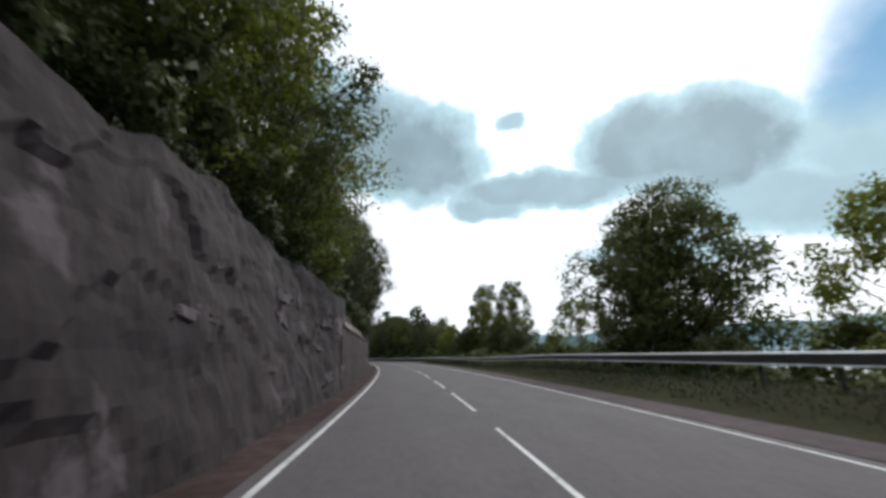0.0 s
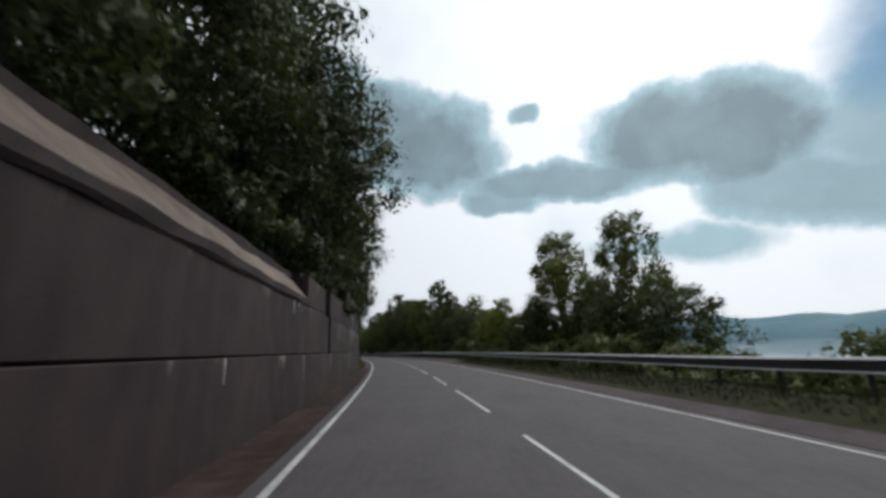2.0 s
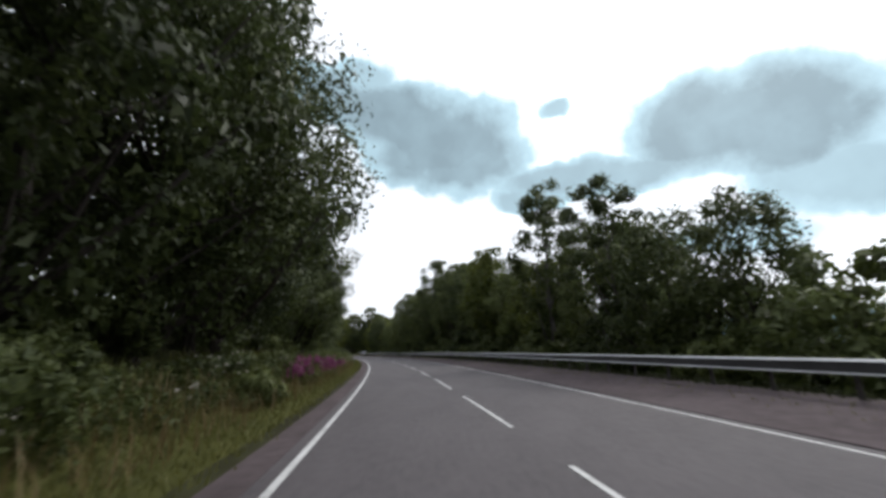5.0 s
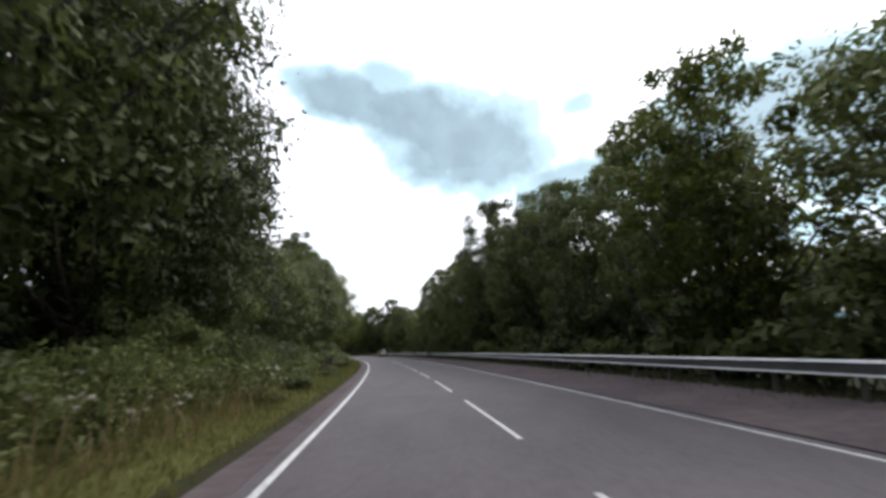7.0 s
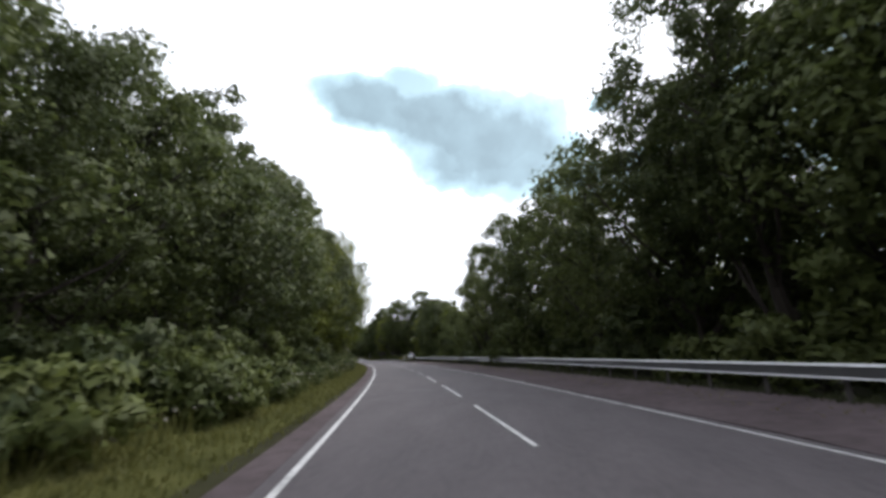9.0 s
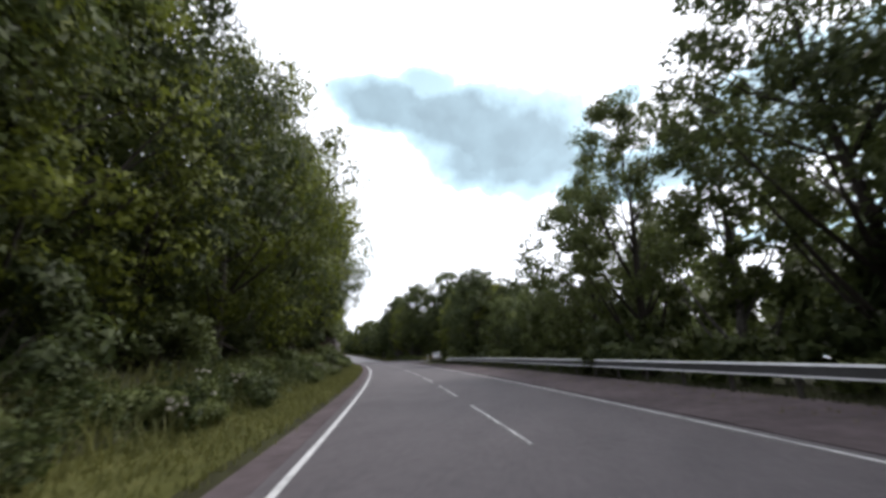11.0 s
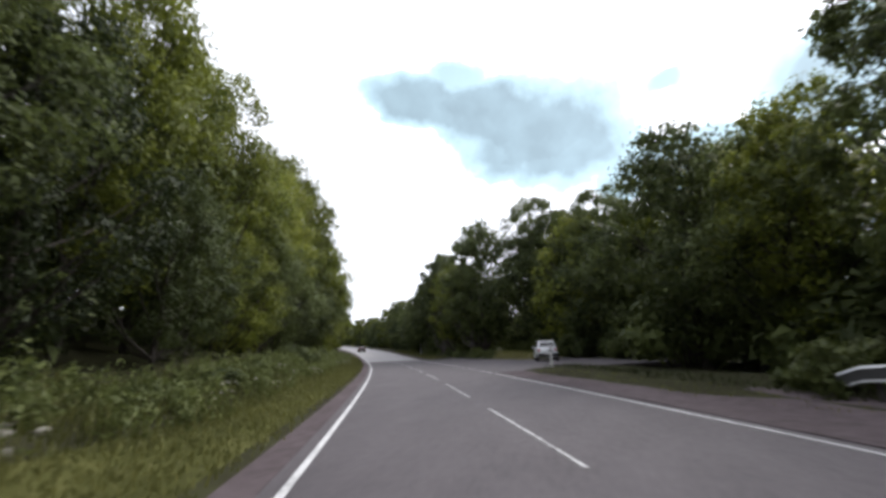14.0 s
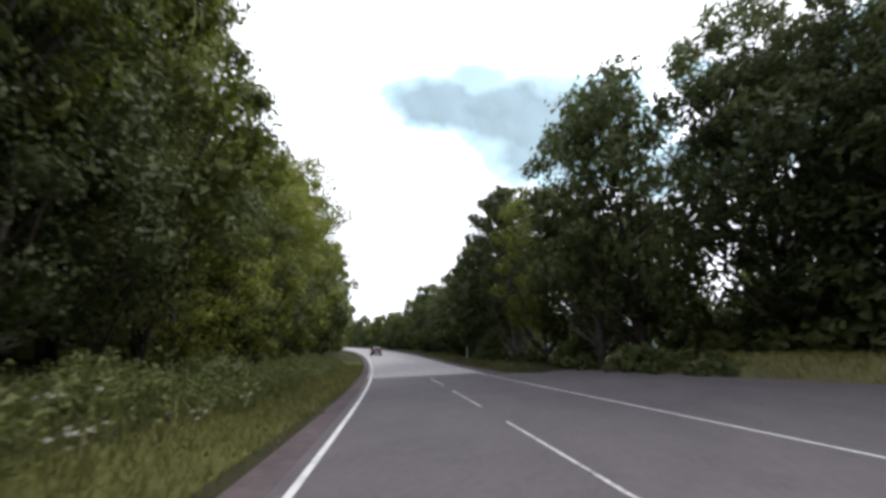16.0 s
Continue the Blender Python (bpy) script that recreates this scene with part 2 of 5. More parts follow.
M_STREAK = streaked("limed_concrete", CONCRETE_SHADED, 0.35)
M_LIME = material("lime_deposit", [(0.20, 0.18, 0.17), (0.36, 0.335, 0.325), (0.46, 0.43, 0.42)], 6, 8, 0.9, 0.5, 30, stretch=(1, 1, 0.4))
M_LIME_THIN = material("thin_lime_stain", [(0.030, 0.024, 0.023), (0.085, 0.074, 0.071), (0.24, 0.22, 0.212)], 5, 8, 0.9, 0.4, 30, stretch=(1, 2.2, 0.25), coarse=0.2)
M_CRUST = material("mineral_crust", [(0.032, 0.024, 0.0275), (0.090, 0.072, 0.081), (0.165, 0.137, 0.151)], 3, 9, 0.95, 0.8, 14, stretch=(1, 1, 0.6), coarse=0.3)
M_CRUST_THIN = material("thin_mineral_crust", [(0.018, 0.0135, 0.0155), (0.050, 0.039, 0.044), (0.098, 0.080, 0.089)], 3, 9, 0.95, 0.8, 14, stretch=(1, 1, 0.6), coarse=0.3)
# steel of the beam's face, darkened in colour to stand for its shaded side
M_BEAM = material("shaded_galvanised_face", [(0.075, 0.076, 0.078), (0.12, 0.122, 0.126)], 3, 6, 0.65, 0.1, 30, metal=0.2)
M_POST = material("dull_weathered_steel", [(0.05, 0.045, 0.042), (0.10, 0.092, 0.088)], 5, 6, 0.7, 0.1, 30, metal=0.3)
M_COPING = material("pale_ledge", [(0.085, 0.065, 0.054), (0.16, 0.125, 0.105), (0.24, 0.195, 0.165)], 2.5, 8, 0.95, 0.6, 14)
# rock purple-browns taken near black, with the shade below the trees included
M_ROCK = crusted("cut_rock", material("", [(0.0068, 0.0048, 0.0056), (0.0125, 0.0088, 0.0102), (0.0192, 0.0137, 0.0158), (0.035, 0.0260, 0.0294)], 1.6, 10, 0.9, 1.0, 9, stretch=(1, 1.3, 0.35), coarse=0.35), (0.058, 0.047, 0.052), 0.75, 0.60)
M_BOULDER = crusted("grey_boulder", material("", [(0.03, 0.025, 0.023), (0.17, 0.155, 0.152), (0.26, 0.245, 0.245), (0.34, 0.325, 0.325)], 4.5, 10, 0.9, 1.0, 12, coarse=0.3), (0.15, 0.070, 0.035), 0.9, 0.63)
M_OUTCROP = crusted("rock_and_earth", material("", [(0.16, 0.15, 0.147), (0.06, 0.05, 0.045), (0.035, 0.026, 0.021), (0.05, 0.034, 0.024), (0.07, 0.042, 0.026)], 1.6, 9, 0.95, 1.0, 8, coarse=0.4), (0.13, 0.056, 0.027), 0.7, 0.56)
M_RUST = material("rusty_earth", [(0.045, 0.026, 0.018), (0.12, 0.052, 0.026), (0.19, 0.080, 0.036)], 3.0, 9, 0.95, 1.0, 14, coarse=0.35)

M_STONE = material("dark_masonry", [(0.022, 0.018, 0.020), (0.036, 0.029, 0.032), (0.046, 0.038, 0.041)], 3, 8, 0.9, 0.6, 18, "object")
M_STEEL = material("galvanised_steel", [(0.42, 0.43, 0.44), (0.58, 0.59, 0.60)], 3, 5, 0.55, 0.05, 40, metal=0.3)
M_BARK = material("bark", [(0.022, 0.018, 0.015), (0.055, 0.046, 0.039)], 6, 6, 0.95, 0.6, 20, stretch=(1, 1, 0.2))
M_PALE_BARK = material("birch_bark", [(0.05, 0.043, 0.04), (0.15, 0.14, 0.135)], 4, 6, 0.9, 0.4, 20, stretch=(1, 1, 2.5))
M_TIMBER = material("weathered_timber", [(0.03, 0.025, 0.02), (0.07, 0.058, 0.05)], 5, 6, 0.9, 0.5, 30, stretch=(1, 1, 0.15))
M_WATER = material("lake_water", [(0.10, 0.13, 0.14), (0.14, 0.17, 0.18)], 0.05, 3, 0.08, 0.03, 0.4, spec=0.5)
# the blue of distance haze is mixed into the hills' colour
M_HILL = material("haze_tinted_hill", [(0.12, 0.20, 0.24), (0.16, 0.25, 0.29), (0.20, 0.30, 0.33)], 0.004, 6, 1.0, 0, spec=0.0)
M_WHITE = material("white_paint", [(0.52, 0.52, 0.52), (0.72, 0.72, 0.72)], 4, 6, 0.5, 0.1, 30)
M_SILVER = material("silver_car_paint", [(0.50, 0.51, 0.53), (0.56, 0.57, 0.59)], 2, 3, 0.3, 0, metal=0.25, spec=0.6)
M_DARK_PAINT = material("dark_red_car_paint", [(0.045, 0.018, 0.018), (0.06, 0.022, 0.022)], 2, 3, 0.3, 0, spec=0.6)
M_TYRE = material("rubber", [(0.015, 0.015, 0.015), (0.03, 0.03, 0.03)], 8, 4, 0.9, 0.2, 40)
M_GLASS = material("dark_car_glass", [(0.012, 0.014, 0.015), (0.02, 0.022, 0.024)], 1, 2, 0.06, 0, spec=0.7)
M_RED_LAMP = material("red_lamp_lens", [(0.30, 0.012, 0.010), (0.36, 0.016, 0.012)], 3, 2, 0.25, 0, spec=0.6)
M_LEAF = leaf_material("leaf_green", (0.034, 0.047, 0.017), (0.118, 0.143, 0.043), 0.42)
M_LEAF_OLIVE = leaf_material("leaf_yellow_green", (0.044, 0.060, 0.010), (0.200, 0.222, 0.032), 0.45)
# leaf green darkened to carry the shade on the uphill wood's near side
M_LEAF_DARK = leaf_material("leaf_shaded_green", (0.020, 0.029, 0.011), (0.066, 0.084, 0.026), 0.35)
M_LEAF_BUSH = leaf_material("leaf_scrub", (0.034, 0.049, 0.016), (0.124, 0.145, 0.044), 0.4)
M_GRASS = leaf_material("grass_blade", (0.047, 0.056, 0.017), (0.165, 0.163, 0.050), 0.4)
M_GRASS_DULL = leaf_material("dull_grass_blade", (0.026, 0.032, 0.015), (0.075, 0.083, 0.036), 0.25)
M_STRAW = leaf_material("dry_grass", (0.12, 0.085, 0.035), (0.22, 0.17, 0.085), 0.3)
M_STRAW_GREEN = leaf_material("yellowing_grass", (0.11, 0.105, 0.030), (0.22, 0.21, 0.075), 0.3)
M_MOUND = material("mound_turf", [(0.05, 0.045, 0.022), (0.09, 0.085, 0.034), (0.12, 0.105, 0.045)], 2.5, 8, 0.95, 0.6, 14)
M_PINK = leaf_material("pink_petal", (0.15, 0.030, 0.10), (0.30, 0.075, 0.20), 0.3)
M_UMBEL = leaf_material("white_petal", (0.24, 0.23, 0.19), (0.42, 0.40, 0.35), 0.2)


# ---- building helpers ----
def mesh_of(name, verts, faces, mat):
    me = bpy.data.meshes.new(name)
    me.from_pydata([tuple(v) for v in verts], [], [tuple(f) for f in faces])
    me.materials.append(mat)
    me.update()
    return me


def child(name, me, parent, label=""):
    ob = new(name, me)
    ob.parent = parent
    return tagged(ob, label)


def smooth(a, b, x):
    x = min(max((x - a) / (b - a), 0.0), 1.0)
    return x * x * (3 - 2 * x)


def lerp(a, b, f):
    return a + (b - a) * f


def along(table, s):
    """The value at s, from pairs in order."""
    for (s0, v0), (s1, v1) in zip(table, table[1:]):
        if s <= s1:
            return lerp(v0, v1, min(max((s - s0) / (s1 - s0), 0), 1))
    return table[-1][1]


WALL_START, WALL_MID, WALL_END = 22.2, 48.6, 75.6
WALL_U = -4.95
LAKE_Z = -15.0


def height(s, u):
    """The lie of the land."""
    n = noise.noise(Vector((s * 0.06, u * 0.06, 3.0))) * 0.6 + noise.noise(Vector((s * 0.25, u * 0.25, 9.0))) * 0.18
    if -4.2 <= u <= 4.3:
        return -0.03
    if u < 0:
        d = -u - 4.2
        slope = along([(75, 0.45), (90, 0.30), (145, 0.28), (150, 0.16), (162, 0.16), (168, 0.28), (205, 0.30), (230, 0.7), (240, 0.6), (250, 0.25), (440, 0.22)], s)
        open_bank = 0.10 * smooth(0, 1.5, d) + slope * max(d - 1.9, 0) + n * smooth(1, 4, d)
        open_bank = min(open_bank, 9 + 0.06 * d)
        d2 = max(-u - lerp(6.9, 5.72, smooth(23.5, 25.5, s)), 0)
        top = along([(-60, 5.1), (15, 5.1), (21, 4.3), (25, 4.0), (48, 4.1), (52, 4.05), (60, 4.15), (64, 5.2), (71, 5.2), (76, 3.6)], s)
        cut = (top + 0.5 * d2 if d2 > 0 else -0.02) + n * smooth(0.5, 3, d2)
        cut = min(cut, 17 + 0.05 * d2)
        return lerp(cut, open_bank, smooth(WALL_END - 0.6, WALL_END + 2.5, s))
    d = u - 4.3
    apron = smooth(263, 268, s) * (1 - smooth(292, 302, s))
    lift = lerp(along([(-60, 0.5), (25, 0.45), (45, 0.14), (245, 0.12), (257, 0.22), (440, 0.2)], s), -0.03, apron)
    drop = along([(80, 0.30), (110, 0.12), (150, 0.06), (440, 0.045)], s)
    z = lift * smooth(0.6, 2.6, d) - drop * max(d - lerp(3.6, 14.0, apron), 0) + n * smooth(3.0, 7, d) * (1 - apron) - 0.05 * apron
    return max(z, -18 - 0.0005 * d)


def ground():
    us = ([-599, -560, -480, -400, -320, -250, -190, -140, -100, -75, -58, -46, -37, -30, -25, -21] + [-18.5 + 0.75 * i for i in range(16)]
          + [-6.88, -6.5, -6.1, -5.74, -5.6, -5.0, -4.6, -4.2, -3, 0, 3, 4.3, 4.6, 5, 5.5, 6, 6.6, 7.3] + [8 + 1.2 * i for i in range(14)]
          + [27, 31, 36, 42, 49, 57, 66, 78, 95, 120, 160, 220, 300, 420, 600, 900, 1300, 1800, 2400, 3100, 4300])
    ss = [-60 + 1.5 * i for i in range(347)]
    rest = 2 * math.pi * R - (ss[-1] - ss[0])
    ss += [ss[-1] + rest * i / 90 for i in range(1, 90)]
    verts, faces, n = [], [], len(us)
    for s in ss:
        for u in us:
            verts.append(place(s, u, height(s if s < 1200 else s - 2 * math.pi * R, u)))
    k = len(ss)
    for i in range(k):
        for j in range(n - 1):
            a, b = i * n + j, ((i + 1) % k) * n + j
            faces.append((a, a + 1, b + 1, b))
    me = mesh_of("ground", verts, faces, M_GROUND)
    me.polygons.foreach_set("use_smooth", [True] * len(me.polygons))
    tagged(new("ground", me), "uneven woodland ground under grass and leaf litter", "ground", kind="structure")


def lake_and_hills():
    verts, faces = [], []
    ss = [-900 + 60 * i for i in range(31)]
    for s in ss:
        verts += [place(s, 40, LAKE_Z), place(s, 400, LAKE_Z), place(s, 3300, LAKE_Z)]
    for i in range(len(ss) - 1):
        for j in range(2):
            faces.append((3 * i + j, 3 * i + j + 1, 3 * i + 4 + j, 3 * i + 3 + j))
    tagged(new("lake", mesh_of("lake", verts, faces, M_WATER)), "wide calm grey lake below the road", "lake", kind="structure")
    for k, (u, top, f) in enumerate(((2500, 150, 0.9), (3200, 290, 0.6))):
        verts, faces, m = [], [], 140
        for i in range(m + 1):
            a = -1.2 + 3.6 * i / m
            h = top * (0.55 + 0.45 * noise.noise(Vector((a * 4 * f, k * 7.0, 0.5))) + 0.14 * noise.noise(Vector((a * 19, k * 3.0, 2.5))))
            for w, z in ((0, -20), (60, 0.25 * h), (220, 0.8 * h), (380, h), (700, -20)):
                r = R + u + w
                verts.append(Vector((-R + r * math.cos(a), r * math.sin(a), z)))
        for i in range(m):
            for j in range(4):
                a = i * 5 + j
                faces.append((a, a + 1, a + 6, a + 5))
        # no air between: haze lies in the hill colour alone
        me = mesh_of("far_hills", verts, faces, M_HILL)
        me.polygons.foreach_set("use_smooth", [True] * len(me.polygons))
        tagged(new("backdrop", me), "wooded hills beyond the lake, distance haze painted in as blue", "hills", kind="structure")


def strip(name, u0, u1, z, s0, s1, step, mat, label, category, kind="structure", thick=0.05, parent=None, crown=False):
    """A slab that follows the bend."""
    n = max(1, round((s1 - s0) / step))
    verts, faces = [], []
    for i in range(n + 1):
        s = s0 + (s1 - s0) * i / n
        for u, zz in ((u0, z - thick), (u0, z), (u1, z), (u1, z - thick)):
            verts.append(place(s, u, zz))
    for i in range(n):
        for j in range(3):
            a, b = i * 4 + j, i * 4 + 4 + j
            faces.append((a, a + 1, b + 1, b))
    faces += [(0, 3, 2, 1), (n * 4, n * 4 + 1, n * 4 + 2, n * 4 + 3)]
    ob = new(name, mesh_of(name, verts, faces, mat))
    if parent:
        ob.parent = parent
    return tagged(ob, label, category, kind=kind)


ground()
lake_and_hills()
ROAD0, ROAD1 = -50.0, 560.0
road = strip("road", UL - 0.28, UR + 0.3, 0.0, ROAD0, 302.5, 2.0, M_ASPHALT, "worn grey asphalt two-lane road", "road", thick=0.2)
strip("road", UL - 0.28, UR + 0.3, 0.0, 302.5, ROAD1, 2.0, M_PALE_ROAD, "paler surface further along the road", "road", thick=0.2)
strip("verge", WALL_U - 0.3, UL - 0.284, -0.004, ROAD0, 76.0, 1.5, M_VERGE, "narrow verge of brown leaf litter below the wall", "verge", thick=0.15)
strip("verge", UL - 0.95, UL - 0.284, 0.004, 76.004, ROAD1, 1.5, M_GRIT, "narrow strip of grit between grass and asphalt", "verge", thick=0.15)
strip("verge", UR + 0.304, UR + 1.35, 0.01, ROAD0, 80.0, 1.5, M_GRIT, "gritty grey verge beside the road", "verge", thick=0.15)
strip("verge", UR + 0.304, UR + 1.35, 0.01, 300.0, ROAD1, 1.5, M_GRIT, "gritty grey verge beside the road", "verge", thick=0.15)
strip("edge_line", UL - 0.055, UL + 0.055, 0.006, ROAD0, ROAD1, 2.0, M_LINE, "", "", "", 0.012, road)
strip("edge_line", UR - 0.037, UR + 0.037, 0.006, ROAD0, 263.4, 2.0, M_LINE, "", "", "", 0.012, road)
strip("edge_line", UR - 0.037, UR + 0.037, 0.006, 275.6, ROAD1, 2.0, M_LINE, "", "", "", 0.012, road)
for k in range(6):
    s = 264.3 + 1.87 * k
    strip("edge_dash", UR - 0.037, UR + 0.037, 0.006, s, s + 1.2, 1.2, M_LINE, "", "", "", 0.012, road)
DASH = 8.3
for k in range(-4, 50):
    s = 3.4 + DASH * k
    worn = s > 186
    strip("centre_dash", -0.035 if worn else -0.043, 0.035 if worn else 0.043, 0.006, s, s + 5.55, 1.4, M_LINE_WORN if worn else M_LINE, "", "", "", 0.012, road)


# ---- retaining wall and cutting ----
def box_mesh(name, x, y, z, mat, bevel=0.02):
    bm = bmesh.new()
    bmesh.ops.create_cube(bm, size=1.0, matrix=Matrix.Diagonal((x, y, z, 1)))
    if bevel:
        bmesh.ops.bevel(bm, geom=bm.edges[:], offset=bevel, segments=1, affect="EDGES")
    me = bpy.data.meshes.new(name)
    bm.to_mesh(me)
    bm.free()
    me.materials.append(mat)
    return me


def frame_at(s, u, z):
    p = place(s, u, z)
    return pose(p.x, p.y, p.z, 0, 0, math.degrees(s / R))


def ribbon(name, profile, s0, s1, step, mat, rough=0.0, seed=0.0):
    """A closed section of (u, z) drawn along the bend."""
    n, m = max(1, round((s1 - s0) / step)), len(profile)
    verts, faces = [], []
    for i in range(n + 1):
        s = s0 + (s1 - s0) * i / n
        for k, (u, z) in enumerate(profile):
            w = noise.noise(Vector((s * 0.9, k * 2.3, seed))) * rough
            verts.append(place(s, u + w, z + w * 0.7))
    for i in range(n):
        for j in range(m):
            a, b = i * m + j, i * m + (j + 1) % m
            faces.append((a, b, b + m, a + m))
    faces += [tuple(range(m - 1, -1, -1)), tuple(n * m + k for k in range(m))]
    return mesh_of(name, verts, faces, mat)


# grit colour carried out to the barrier, taking in the grey of veiling glare
tagged(new("verge", ribbon("verge", [(UR + 0.304, -0.2), (UR + 0.304, 0.02), (5.4, 0.05), (7.0, 0.155), (7.5, 0.16), (7.5, -0.3)], 80.004, 264.0, 1.5, M_GRIT, 0.03, 2.0)), "gritty verge with thin grass, grey out to the barrier for veiling glare", "verge", kind="structure")
tagged(new("pavement", ribbon("pavement", [(UR + 0.304, -0.2), (UR + 0.304, -0.004), (7.5, 0.14), (16.5, 0.22), (16.5, -0.2)], 264.004, 299.996, 1.5, M_ASPHALT)), "grey asphalt pull-in opening off the road", "pull-in", kind="structure")
wall = strip("wall_left", WALL_U - 0.72, WALL_U - 0.10, 3.0, WALL_START, WALL_END, 1.5, M_CAST, "weathered concrete retaining wall with white lime streaks, darkened for canopy shade", "wall", thick=3.2)


def courses():
    rng = random.Random(4)
    niche = (52.2, 53.5)
    spans = [(0, -0.1, 1.5, WALL_START, WALL_END), (1, 1.535, 3.05, WALL_START, niche[0]), (1, 1.535, 3.05, niche[1], WALL_END + 0.1),
             (2, 3.085, 4.06, WALL_MID, niche[0]), (2, 3.085, 4.20, niche[1], 74.2), (3, 4.235, 5.3, 61.5, 72.0)]
    for c, z0, z1, start, end in spans:
        s = start
        while s < end - 0.5:
            n = min(WALL_MID - s if s < WALL_MID < s + 9.2 and WALL_MID - s > 0.5 else 9.1, end - s)
            mat = M_STREAK if s >= WALL_MID - 0.1 and (c in (0, 1) or c == 2 and rng.random() < 0.4) else M_CONCRETE
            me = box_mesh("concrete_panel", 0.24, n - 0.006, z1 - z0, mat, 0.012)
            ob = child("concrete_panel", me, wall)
            ob.matrix_basis = frame_at(s + n / 2, WALL_U - 0.12 - 0.035 * c + rng.uniform(-0.004, 0.004), (z0 + z1) / 2)
            s += n
    child("ledge", ribbon("ledge", [(-4.99, 3.20), (-5.00, 3.25), (-5.58, 3.93), (-5.72, 3.93), (-5.72, 3.20)], 24.2, WALL_MID, 0.5, M_COPING, 0.06, 1.5), wall, "pale brown sloping ledge of mortar and grit")
    # dark strip modelled in place of the ragged shadow along the ledge's front
    child("lip", ribbon("lip", [(-4.97, 2.98), (-4.91, 3.06), (-4.93, 3.20), (-5.05, 3.26), (-5.40, 3.10), (-5.40, 2.98)], 23.6, WALL_MID, 0.35, M_CAST, 0.06, 3.5), wall, "crusted lip with a ragged underside, dark for the shadow below the ledge")
    child("upstand", ribbon("upstand", [(-5.60, 3.78), (-5.58, 4.36), (-5.90, 4.46), (-5.98, 3.78)], 24.2, 32.5, 0.5, M_CAST, 0.09, 6.0), wall, "dark rough upper band of the wall")
    child("upstand", ribbon("upstand", [(-5.60, 3.78), (-5.58, 4.10), (-5.90, 4.20), (-5.98, 3.78)], 32.5, WALL_MID, 0.5, M_CAST, 0.05, 6.0), wall, "dark rough upper band of the wall")
    child("backing", ribbon("backing", [(-5.30, 2.9), (-5.30, 4.16), (-5.66, 4.16), (-5.66, 2.9)], WALL_MID, 73.8, 1.5, M_CAST), wall)
    child("backing", ribbon("backing", [(-5.34, 4.17), (-5.34, 5.24), (-5.66, 5.24), (-5.66, 4.17)], 61.6, 71.8, 1.5, M_CAST), wall)
    child("cap", ribbon("cap", [(-5.06, 5.31), (-5.06, 5.38), (-5.50, 5.46), (-5.66, 5.31)], 61.5, 72.0, 0.6, M_CAST, 0.04, 8.0), wall)


courses()


def lime_run(s, top, length, width, u, r, mat=M_LIME):
    """White lime that has seeped from a joint and set in a tapering run."""
    verts, faces, n = [], [], 7
    for i in range(n + 1):
        f = i / n
        w = width * (1.15 - 0.85 * f ** 0.6) * r.uniform(0.7, 1.25) * 0.5
        q, z = s + r.uniform(-0.015, 0.015), top - length * f
        verts += [place(q - w, u - 0.06, z), place(q - w * 0.7, u + 0.012, z), place(q + w * 0.7, u + 0.012, z), place(q + w, u - 0.06, z)]
    for i in range(n):
        for k in range(3):
            a = 4 * i + k
            faces.append((a, a + 1, a + 5, a + 4))
    child("lime_streak", mesh_of("lime_streak", verts, faces, mat), wall, "white lime deposit")


